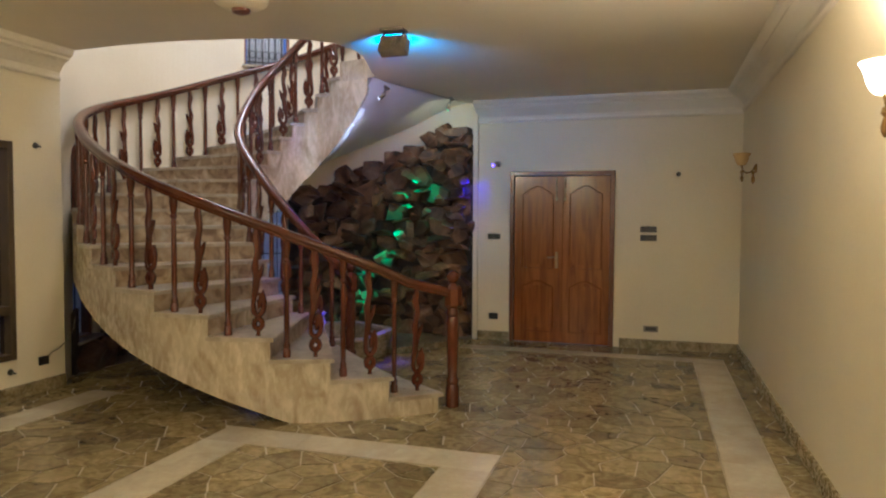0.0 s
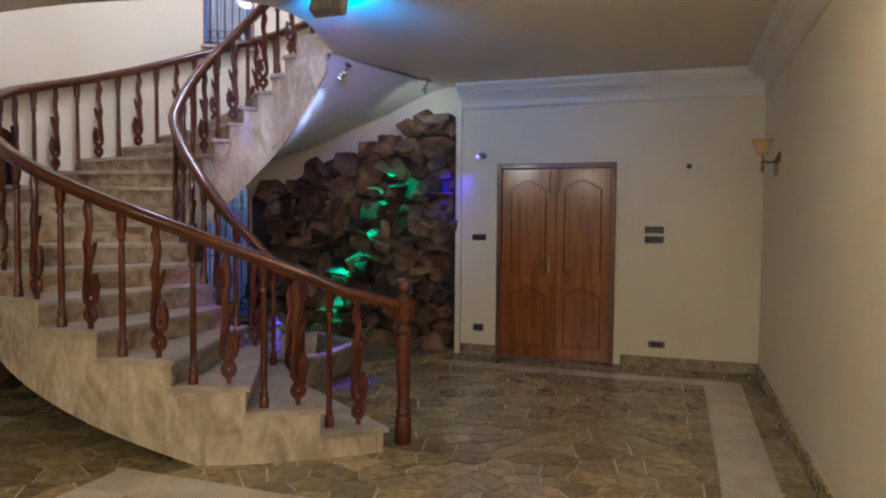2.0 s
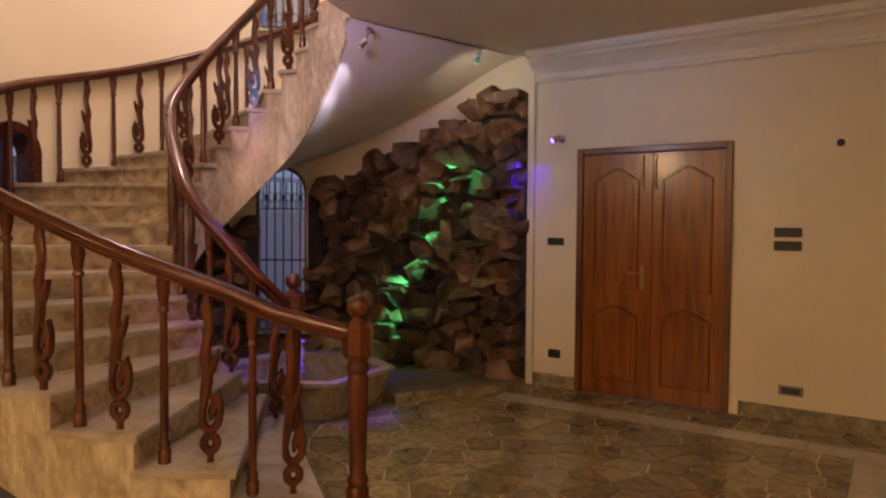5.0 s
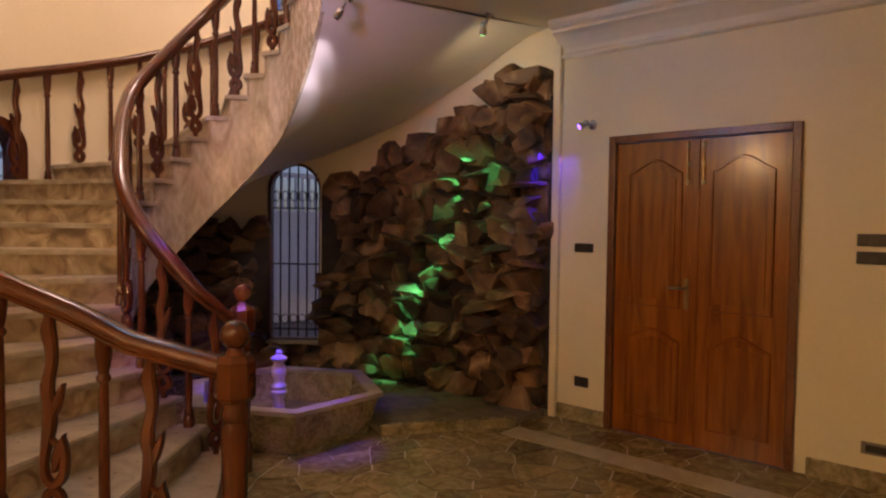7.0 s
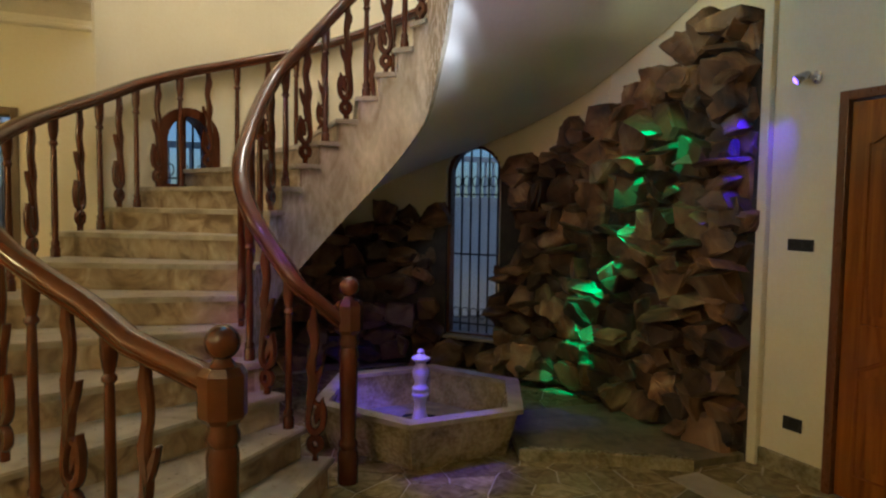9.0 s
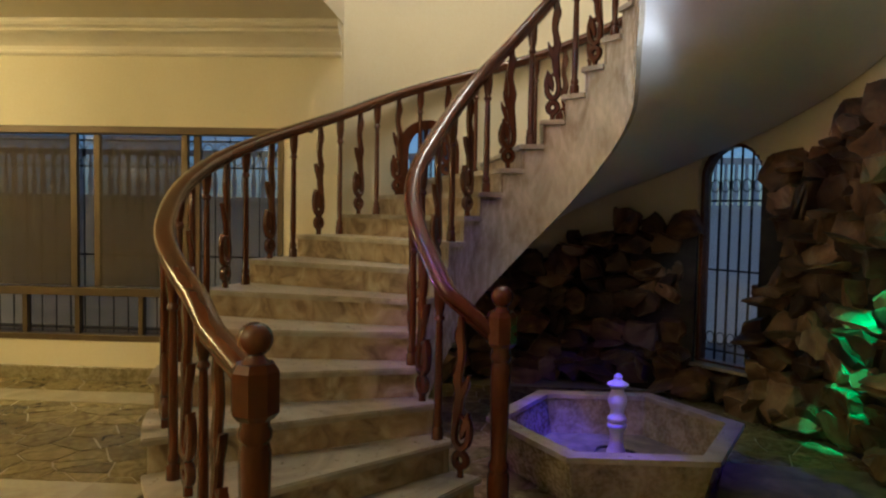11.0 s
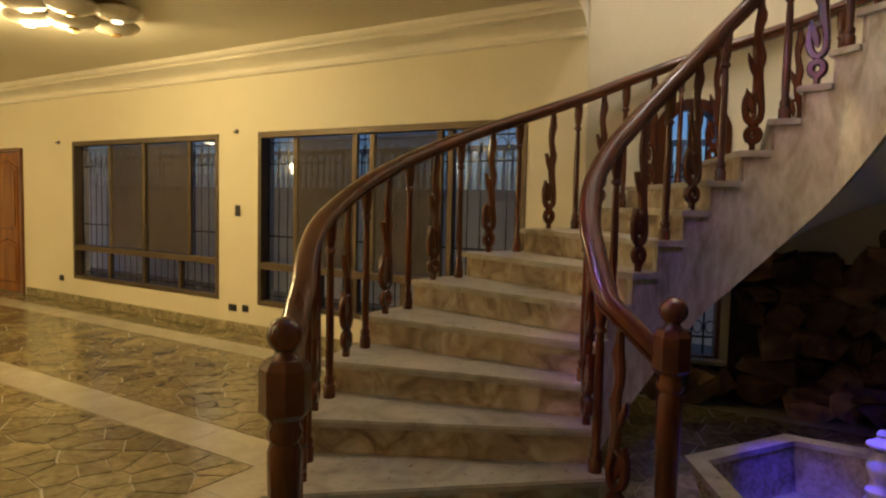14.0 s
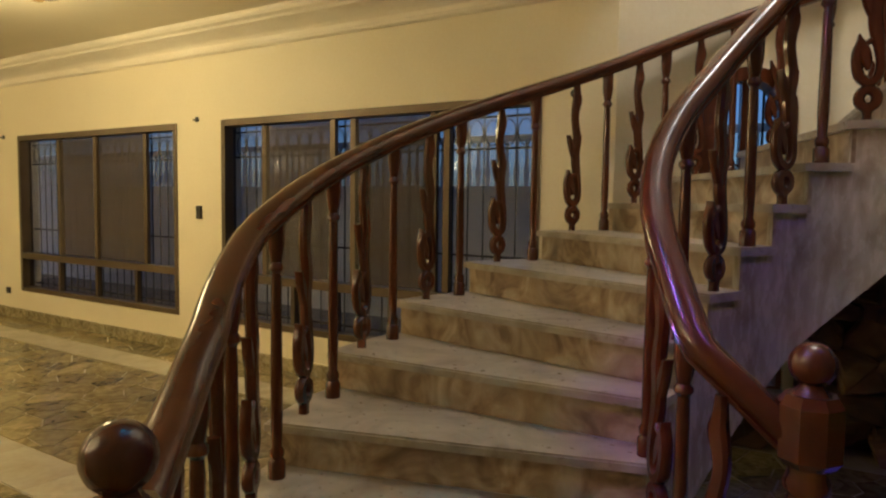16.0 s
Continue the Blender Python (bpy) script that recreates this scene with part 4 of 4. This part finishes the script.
plate("light_switch", -0.115, YN, 1.305, 0.185, 0.07, 0, "black switch plate below another beside the door")
plate("wall_socket", -1.965, YN, 0.30, 0.115, 0.075, 0, "black socket plate above the skirting", buttons=2)
plate("wall_socket", -0.07, YN, 0.235, 0.165, 0.07, 0, "grey socket plate with black insert", GREYPLASTIC, 1)
plate("wall_socket", XW, 1.0, 0.26, 0.12, 0.075, 90, "black socket plate between the windows", buttons=2)
plate("wall_socket", XW, 1.2, 0.27, 0.09, 0.075, 90, "small black socket plate between the windows", buttons=1)
plate("wall_socket", XW, -2.44, 0.31, 0.09, 0.075, 90, "small black socket plate beside the window", buttons=1)
plate("wall_socket", XW, 4.72, 0.27, 0.1, 0.075, 90, "small black socket plate near the stair", buttons=1)
plate("light_switch", XW, 1.08, 1.31, 0.075, 0.12, 90, "upright black switch plate between the windows", buttons=1)


def wall_point(x, y, z, face, label):
    """A bare lamp point: a round rose and a short stub of cable."""
    t = empty("cable_outlet", pose(x, y, z, 0, 0, face), label, "outlet")
    turn = Matrix.Rotation(radians(90), 4, "X")
    part("rose", lathe(bmesh.new(), [(0.026, 0), (0.026, 0.008), (0.014, 0.014)], 14, turn), BLACKPLASTIC, t)
    part("stub", rod(bmesh.new(), (0, -0.012, 0), (0.01, -0.05, -0.012), 0.008), BLACKPLASTIC, t)


wall_point(0.205, YN, 2.045, 0, "black lamp point standing bare on the wall")
wall_point(XW, 1.06, 2.15, 90, "black lamp point standing bare between windows")
wall_point(XW, 4.68, 2.12, 90, "black lamp point standing bare beside the stair")
wall_point(XW, 4.40, 0.235, 90, "small black cable point below the window")
wall_point(XW, -2.46, 2.13, 90, "black lamp point standing bare beside the window")


def wall_lamp(x, y, z, lit, label):
    """Two-armed brass bracket with a bell of glass."""
    t = empty("wall_lamp", pose(x, y, z, 0, 0, 90), label, "wall lamp", "wall lamps")
    # local: wall at y = 0, room towards +y
    part("back_plate", lathe(bmesh.new(), [(0.045, 0), (0.045, 0.01), (0.03, 0.02), (0.012, 0.03)], 16, Matrix.Rotation(radians(-90), 4, "X")), BRASS, t)
    arm = [(0, 0.02, 0.0), (0, 0.05, -0.035), (0, 0.09, -0.045), (0, 0.125, -0.02), (0, 0.135, 0.03)]
    part("arm", sweep(bmesh.new(), arm, [(0.008, 0), (0, 0.008), (-0.008, 0), (0, -0.008)]), BRASS, t, "curved brass arm")
    part("finial", lathe(bmesh.new(), [(0.004, -0.15), (0.016, -0.13), (0.018, -0.1), (0.008, -0.06), (0.018, -0.045), (0.012, -0.03)], 12, Matrix.Translation((0, 0.03, 0))), BRASS, t)
    part("finial", lathe(bmesh.new(), [(0.004, -0.13), (0.014, -0.11), (0.016, -0.09), (0.007, -0.055), (0.016, -0.04), (0.012, -0.02)], 12, Matrix.Translation((0, 0.13, 0))), BRASS, t)
    shade = lathe(bmesh.new(), [(0.03, 0.03), (0.045, 0.045), (0.06, 0.075), (0.068, 0.11), (0.082, 0.14), (0.088, 0.145), (0.082, 0.148), (0.066, 0.13), (0.05, 0.07), (0.02, 0.05)], 20, Matrix.Translation((0, 0.135, 0)))
    part("shade", shade, LITSHADE if lit else AMBER, t, "glowing glass bell shade" if lit else "unlit amber glass bell shade", True)
    return t


wall_lamp(XE, 7.37, 2.02, False, "unlit brass wall lamp with amber glass shade")
wall_lamp(XE, 3.05, 1.95, True, "lit brass wall lamp with glowing shade")
wall_lamp(XE, 0.10, 1.95, True, "lit brass wall lamp with glowing shade")
wall_lamp(XE, -4.15, 1.95, True, "lit brass wall lamp with glowing shade")

cable = sweep(bmesh.new(), [(XW + 0.01, 5.06, 0.60), (XW + 0.015, 5.03, 0.50), (XW + 0.015, 4.95, 0.40), (XW + 0.015, 4.86, 0.345), (XW + 0.016, 4.79, 0.33), (XW + 0.016, 4.75, 0.29)], [(0.005, 0), (0, 0.005), (-0.005, 0), (0, -0.005)])
tagged(obj("cable", cable, GREYPLASTIC, True), "thin grey cable hanging to the socket by the stair", "cable")

# ---------------------------------------------------------------- ceiling fittings


def ceiling_cluster(x, y, label):
    """Flush light of overlapping glass discs, some bulbs glowing."""
    t = empty("ceiling_light", pose(x, y, ZC), label, "ceiling light", "ceiling lights")
    part("back_plate", lathe(bmesh.new(), [(0.42, 0), (0.42, -0.03), (0.36, -0.05)][::-1], 24), BRASS, t)
    for i in range(7):
        a = 2 * math.pi * i / 6
        r = 0.0 if i == 6 else 0.36
        dz = -0.13 if i == 6 else -0.07 - 0.03 * (i % 2)
        m = Matrix.Translation((r * math.cos(a), r * math.sin(a), dz))
        part("glass_disc", lathe(bmesh.new(), [(0.05, -0.075), (0.14, -0.055), (0.185, -0.02), (0.19, 0.0), (0.17, 0.02), (0.06, 0.03)], 20, m), FROST, t, "frosted glass disc", True)
        part("bulb", lathe(bmesh.new(), [(0.012, -0.094), (0.04, -0.09), (0.046, -0.082), (0.042, -0.072)], 14, m), LITBULB if i in (0, 2, 5) else AMBER, t, "glowing bulb" if i in (0, 2, 5) else "unlit amber bulb")
    return t


ceiling_cluster(-3.2, 1.35, "lit flush ceiling light of frosted glass discs")
# unseen body for the added fill lamp at the near end
ceiling_cluster(-2.2, -3.2, "lit flush ceiling light of frosted glass discs")

t = empty("ceiling_fan_mount", pose(-2.62, 4.02, ZC), "cream round ceiling fitting with dark centre", "ceiling fitting")
part("canopy", lathe(bmesh.new(), [(0.06, -0.115), (0.12, -0.105), (0.165, -0.075), (0.175, -0.045), (0.165, -0.015), (0.1, 0.0)], 28), CREAMPLASTIC, t, "cream rounded canopy", True)
part("cap", lathe(bmesh.new(), [(0.03, -0.145), (0.055, -0.135), (0.062, -0.113)], 20), DOORDARK, t, "dark centre cap", True)

t = empty("flood_lamp", pose(-1.97, 5.12, ZC), "square dark flood lamp casting cyan light on the ceiling", "flood lamp")
part("base_plate", box(bmesh.new(), -0.12, 0.07, -0.07, 0.05, -0.02, 0.0, bevel=0.004), GREYPLASTIC, t)
part("bracket", sweep(bmesh.new(), [(-0.09, -0.02, -0.02), (-0.1, -0.05, -0.07), (-0.1, -0.06, -0.12)], [(0.008, -0.004), (0.008, 0.004), (-0.008, 0.004), (-0.008, -0.004)]), BLACKPLASTIC, t)
part("bracket", sweep(bmesh.new(), [(0.06, -0.02, -0.02), (0.075, -0.05, -0.07), (0.078, -0.06, -0.12)], [(0.008, -0.004), (0.008, 0.004), (-0.008, 0.004), (-0.008, -0.004)]), BLACKPLASTIC, t)
tilt = Matrix.Translation((-0.01, -0.03, -0.12)) @ Matrix.Rotation(radians(-22), 4, "X")
body = part("body", box(bmesh.new(), -0.11, 0.11, -0.045, 0.045, -0.085, 0.055, tilt, 0.008), GREYPLASTIC, t, "square lamp body with cooling back")
for i in range(5):
    part("fin", box(bmesh.new(), -0.09 + 0.04 * i, -0.08 + 0.04 * i, -0.06, -0.044, -0.07, 0.04, tilt), GREYPLASTIC, body)
part("lens", box(bmesh.new(), -0.09, 0.09, 0.045, 0.05, -0.07, 0.04, tilt, 0.002), CYANLENS, t, "glowing cyan lens")


def spotlight(at, target, lens, label):
    """A small swivelling spotlight on a round foot."""
    t = empty("spotlight", pose(*at), label, "spotlight", "coloured spotlights by the stone wall")
    ray = (Vector(target) - Vector(at)).normalized()
    q = ray.to_track_quat("Z", "Y").to_matrix().to_4x4()
    head = part("head", lathe(bmesh.new(), [(0.013, -0.04), (0.020, -0.028), (0.023, 0.0), (0.027, 0.027), (0.027, 0.038), (0.023, 0.040)], 16, q), CHROME, t, "chrome lamp head", True)
    part("lens", lathe(bmesh.new(), [(0.022, 0.041), (0.016, 0.045)], 14, q), lens, head)
    return t, ray


def foot(t, offset):
    o = Vector(offset)
    part("arm", rod(bmesh.new(), (0, 0, 0), o, 0.009), CHROME, t)
    part("foot", lathe(bmesh.new(), [(0.035, 0.0), (0.035, -0.012), (0.018, -0.024)], 16, Matrix.Translation(o) @ (-o).to_track_quat("-Z", "Y").to_matrix().to_4x4()), CHROME, t)


t, _ = spotlight((-2.80, 6.84, 2.80), (-3.6, 6.92, 2.3), WHITELENS, "chrome spotlight under the stair head with white lens")
foot(t, (0.03, 0.05, 0.10))
t, _ = spotlight((-2.34, 7.73, 2.81), (-2.9, 8.15, 1.6), GREENLENS, "chrome spotlight under the stair head with green lens")
foot(t, (0.03, 0.03, 0.10))
t, _ = spotlight((-1.94, 8.40, 2.20), (-2.22, 8.02, 1.92), BLUELENS, "chrome spotlight on the wall with glowing blue lens")
foot(t, (0.03, 0.08, 0.0))

# ---------------------------------------------------------------- natural stone wall
rng = np.random.default_rng(7)
stones = empty("stone_wall", pose(-3.3, 8.3, 0), "rough brown quarry stone wall like a dry waterfall", "stone wall", kind="structure")
START = 146.0
TOPA = [-270, -260, -250, -240, -226, -220, -210, -201, -187, -170, -155, -146]
TOPZ = [2.30, 2.20, 2.08, 1.93, 1.70, 1.60, 1.48, 1.38, 1.24, 1.12, 0.9, 0.75]
TOPX = [-3.65, -3.4, -3.2, -2.9, -2.7, -2.5, -2.24]
TOPF = [2.30, 2.42, 2.36, 2.50, 2.60, 2.62, 2.60]


def wall_at(s):
    """Along the stone wall: s in metres from the window side; the point on the wall and the way out of it."""
    arc = RW * radians(270 - START)
    if s < arc:
        a = -START - math.degrees(s / RW)
        p = on_bay(a)
        return p, (Vector((CX, CY, 0)) - p).normalized(), a
    x = CX + (s - arc)
    return Vector((x, YN, 0)), Vector((0, -1, 0)), None


def top_of(s):
    p, _, a = wall_at(s)
    return float(np.interp(a, TOPA, TOPZ)) if a is not None else float(np.interp(p.x, TOPX, TOPF))


def stone_mesh(w, h, d, tilt, roll):
    """A split slab with a broken face, its back on the wall, its faces rough and its edges worn."""
    bm = bmesh.new()
    n = int(rng.integers(4, 7))
    lean, slant = rng.uniform(-0.6, 0.6), rng.uniform(-0.5, 0.5)
    turn = math.pi / n + rng.uniform(-0.3, 0.3)
    pts = []
    for i in range(n):
        a = turn + 2 * math.pi * (i + rng.uniform(-0.28, 0.28)) / n
        c, q = math.cos(a), math.sin(a)
        k = 1.0 / max(abs(c), abs(q)) * rng.uniform(0.8, 1.05)
        x, z = c * k * w / 2, q * k * h / 2
        face = d * (0.85 + lean * z / h + slant * x / w)
        pts.append((x * 1.02, -0.03, z * 1.02))
        pts.append((x * rng.uniform(0.82, 1.0), face * rng.uniform(0.88, 1.06), z * rng.uniform(0.82, 1.0)))
        if rng.random() < 0.4:
            pts.append((x * 1.08, face * rng.uniform(0.4, 0.75), z * 1.08))
    m = Matrix.Rotation(tilt, 4, "X") @ Matrix.Rotation(roll, 4, "Y")
    for p in pts:
        bm.verts.new(m @ Vector(p))
    bmesh.ops.convex_hull(bm, input=bm.verts)
    bmesh.ops.delete(bm, geom=[v for v in bm.verts if not v.link_faces], context="VERTS")
    bmesh.ops.dissolve_limit(bm, angle_limit=0.12, verts=bm.verts, edges=bm.edges)
    bmesh.ops.bevel(bm, geom=bm.edges[:], offset=min(0.010, 0.12 * min(w, h)), segments=1, affect="EDGES")
    bmesh.ops.triangulate(bm, faces=bm.faces)
    bmesh.ops.subdivide_edges(bm, edges=[e for e in bm.edges if e.calc_length() > 0.07], cuts=1)
    rough = 0.035 * min(w, h, 0.2)
    for v in bm.verts:
        v.co += Vector(rng.normal(0, rough, 3))
    return bm


def put_stone(s, z, w, h, d, tilt, roll):
    p, way, _ = wall_at(s)
    right = way.cross(Vector((0, 0, 1)))
    rot = Matrix((right, way, Vector((0, 0, 1)))).transposed().to_4x4()
    m = Matrix.Translation((-stones.location.x + p.x, -stones.location.y + p.y, z)) @ rot
    me = mesh_of("stone", stone_mesh(w, h, d, tilt, roll), ROCK, False)
    place("stone", me, m, stones)


END = RW * radians(270 - START) + (CX * -1 - 2.25)
for layer in (0, 1):
    z = 0.02
    while z < 2.7:
        h = rng.uniform(0.12, 0.30)
        s = rng.uniform(-0.15, 0.05)
        while s < END:
            w = rng.uniform(0.14, 0.40)
            mid = min(s + w / 2, END - w / 2)
            _, _, a = wall_at(max(mid, 0))
            half = math.degrees(w / 2 / RW)
            in_win = a is not None and z + h > TALL_WIN[2] - 0.02 and (TALL_WIN[0] - half + 2.6 < a < TALL_WIN[1] + half - 1.0 or (LOW_WIN[0] - half < a < LOW_WIN[1] + half))
            if mid > 0 and not in_win and z + h * 0.75 < top_of(mid):
                foot_out = 0.10 * max(0, 0.7 - z)
                if layer == 0:
                    put_stone(mid, z + h / 2 + rng.uniform(-0.04, 0.04), w * 1.1, h * rng.uniform(1.0, 1.3), rng.uniform(0.06, 0.22) + foot_out, rng.uniform(-0.2, 0.2), rng.uniform(-0.3, 0.3))
                elif rng.random() < 0.30:
                    put_stone(mid, z + h / 2, w * 0.95, rng.uniform(0.04, 0.09), rng.uniform(0.20, 0.32) + foot_out, rng.uniform(-0.45, 0.3), rng.uniform(-0.35, 0.35))
                elif rng.random() < 0.30:
                    put_stone(mid, z + h / 2, w * 0.8, h * rng.uniform(0.6, 1.0), rng.uniform(0.18, 0.28) + foot_out, rng.uniform(-0.3, 0.3), rng.uniform(-0.7, 0.7))
            s += w * (0.96 if layer == 0 else rng.uniform(0.9, 1.5))
        z += h * 0.92
# the flat slabs that stand out at the top and on the way down
for s_back, z, w, h, d, tilt, roll in ((0.18, 2.57, 0.36, 0.13, 0.26, 0.1, 0.03), (0.2, 2.42, 0.34, 0.07, 0.22, 0.2, -0.05), (0.2, 2.16, 0.3, 0.36, 0.17, 0.0, 0.04), (0.17, 1.80, 0.32, 0.05, 0.27, -0.15, 0.05),
                                         (0.52, 2.5, 0.2, 0.2, 0.2, 0.1, 0.3), (0.62, 1.92, 0.26, 0.05, 0.3, -0.3, 0.2), (0.85, 2.28, 0.26, 0.24, 0.2, 0.25, 0.5), (0.72, 2.08, 0.36, 0.07, 0.3, -0.2, -0.5),
                                         (0.75, 1.72, 0.2, 0.06, 0.26, -0.2, 0.1), (0.78, 1.40, 0.12, 0.26, 0.24, -0.1, 0.1), (0.95, 1.10, 0.24, 0.06, 0.28, -0.25, -0.15), (1.05, 0.98, 0.22, 0.14, 0.28, -0.2, 0.3), (1.05, 0.62, 0.24, 0.06, 0.3, -0.15, 0.1),
                                         (0.5, 1.1, 0.26, 0.22, 0.24, 0.1, 0.1), (0.35, 0.95, 0.3, 0.06, 0.27, -0.2, -0.1), (0.55, 0.66, 0.3, 0.2, 0.28, 0.1, 0.05), (0.25, 0.4, 0.34, 0.2, 0.26, 0.1, -0.05)):
    put_stone(END - s_back, z, w, h, d, tilt, roll)
bm = bmesh.new()
ss = np.linspace(-0.02, END + 0.02, 120)
for a, b in zip(ss, ss[1:]):
    p, wa, an = wall_at(max(a, 0))
    q, wb, _ = wall_at(max(b, 0))
    if an is not None and (TALL_WIN[0] - 0.5 < an < TALL_WIN[1] - 0.2 or LOW_WIN[0] - 1 < an < LOW_WIN[1] + 1):
        z1 = TALL_WIN[2] - 0.03
    else:
        z1 = max(0.2, top_of(max(a, 0)) - 0.16)
    vs = [bm.verts.new((v + w * o + Vector((3.3, -8.3, zz)))) for v, w in ((p, wa), (q, wb)) for o in (0.004, 0.045) for zz in (0.0, z1)]
    for f in ((0, 1, 3, 2), (4, 6, 7, 5), (0, 4, 5, 1), (2, 3, 7, 6), (0, 2, 6, 4), (1, 5, 7, 3)):
        bm.faces.new([vs[i] for i in f])
part("mortar_bed", bm, MORTAR, stones)

# ---------------------------------------------------------------- floor
bm = bmesh.new()
prism(bm, [(XW, YS), (XE, YS), (XE, YN), (CX, YN)] + [(on_bay(a).x, on_bay(a).y) for a in np.linspace(-271, A0, 40)], -0.02, -0.0035, Matrix())
bmesh.ops.triangulate(bm, faces=[f for f in bm.faces if len(f.verts) > 4])
floor = tagged(obj("floor", bm, GROUT), "polished crazy-paving floor of brown stone with pale joints", "floor", kind="structure")
BANDS = [(0.38, 0.68, YS, 7.84), (-2.22, 0.68, 7.84, 8.05), (-2.97, -0.96, 4.07, 4.38), (-2.97, -2.65, -2.0, 4.07), (-1.27, -0.96, -2.0, 4.07), (-4.72, -4.42, YS, 4.9), (-2.97, -0.96, -2.32, -2.0)]
for x0, x1, y0, y1 in BANDS:
    along_y = y1 - y0 > x1 - x0
    n = max(1, round(max(y1 - y0, x1 - x0) / 0.62))
    for i in range(n):
        a, b = i / n, (i + 1) / n
        e = 0.0008
        if along_y:
            q = (x0, x1, y0 + (y1 - y0) * a + e, y0 + (y1 - y0) * b - e)
        else:
            q = (x0 + (x1 - x0) * a + e, x0 + (x1 - x0) * b - e, y0, y1)
        part("band_slab", box(bmesh.new(), *q, -0.0035, 0.0006), BAND, floor)


def clip(poly, nx, ny, c):
    """Keeps what lies on the side nx x + ny y < c."""
    res = []
    for i, p in enumerate(poly):
        q = poly[(i + 1) % len(poly)]
        dp, dq = nx * p[0] + ny * p[1] - c, nx * q[0] + ny * q[1] - c
        if dp <= 0:
            res.append(p)
        if dp * dq < 0:
            f = dp / (dp - dq)
            res.append((p[0] + (q[0] - p[0]) * f, p[1] + (q[1] - p[1]) * f))
    return res


REGIONS = [(0.69, XE, YS, YN), (-2.22, 0.69, 8.06, YN), (-0.95, 0.37, YS, 7.83), (-2.64, -1.28, -2.0, 4.06), (-4.41, -2.98, YS, 4.39), (-2.97, -0.96, YS, -2.33), (-2.97, -0.96, 4.39, 7.83), (-5.3, -2.98, 4.39, 8.4), (XW, -4.73, YS, 4.39), (-2.97, -2.23, 7.83, 8.4)]
STEP = 0.205
seeds = {}
for i in range(-27, 6):
    for j in range(-31, 43):
        if rng.random() < 0.86:
            seeds[(i, j)] = (STEP * (i + rng.uniform(0.05, 0.95)), STEP * (j + rng.uniform(0.05, 0.95)))
rest = bmesh.new()


def stone_poly(bm, poly, top, off=(0, 0)):
    lo = [bm.verts.new((x - off[0], y - off[1], -0.0035)) for x, y in poly]
    hi = [bm.verts.new((x - off[0], y - off[1], top)) for x, y in poly]
    bm.faces.new(hi)
    for i in range(len(poly)):
        bm.faces.new((lo[i], lo[(i + 1) % len(poly)], hi[(i + 1) % len(poly)], hi[i]))


singles = 0
for (i, j), (x, y) in seeds.items():
    cell = [(x - 0.5, y - 0.5), (x + 0.5, y - 0.5), (x + 0.5, y + 0.5), (x - 0.5, y + 0.5)]
    for di in range(-2, 3):
        for dj in range(-2, 3):
            o = seeds.get((i + di, j + dj))
            if o and (di or dj):
                nx, ny = o[0] - x, o[1] - y
                L = math.hypot(nx, ny)
                cell = clip(cell, nx / L, ny / L, (nx * (x + o[0]) / 2 + ny * (y + o[1]) / 2) / L - 0.0055 * rng.uniform(0.35, 1.5))
                if len(cell) < 3:
                    break
        if len(cell) < 3:
            break
    xs, ys = [p[0] for p in cell] or [99], [p[1] for p in cell] or [99]
    clear = len(cell) > 2 and not any(max(xs) > b[0] - 0.008 and min(xs) < b[1] + 0.008 and max(ys) > b[2] - 0.008 and min(ys) < b[3] + 0.008 for b in BANDS)
    for x0, x1, y0, y1 in [(-5.3, XE, YS, YN)] if clear else REGIONS:
        poly = cell
        for nx, ny, c in ((1, 0, x1), (-1, 0, -x0), (0, 1, y1), (0, -1, -y0)):
            if len(poly) > 2:
                poly = clip(poly, nx, ny, c)
        if len(poly) < 3:
            continue
        area = abs(sum(p[0] * q[1] - q[0] * p[1] for p, q in zip(poly, poly[1:] + poly[:1]))) / 2
        if area < 0.0012:
            continue
        if singles < 300 and -2.4 < x < 0.9 and 3.2 < y < 8.5:
            bm = bmesh.new()
            stone_poly(bm, poly, 0.0)
            part("paving_stone", bm, STONE, floor)
            singles += 1
        else:
            stone_poly(rest, poly, 0.0)
tagged(part("paving_stones", rest, STONES, floor), kind="stuff")
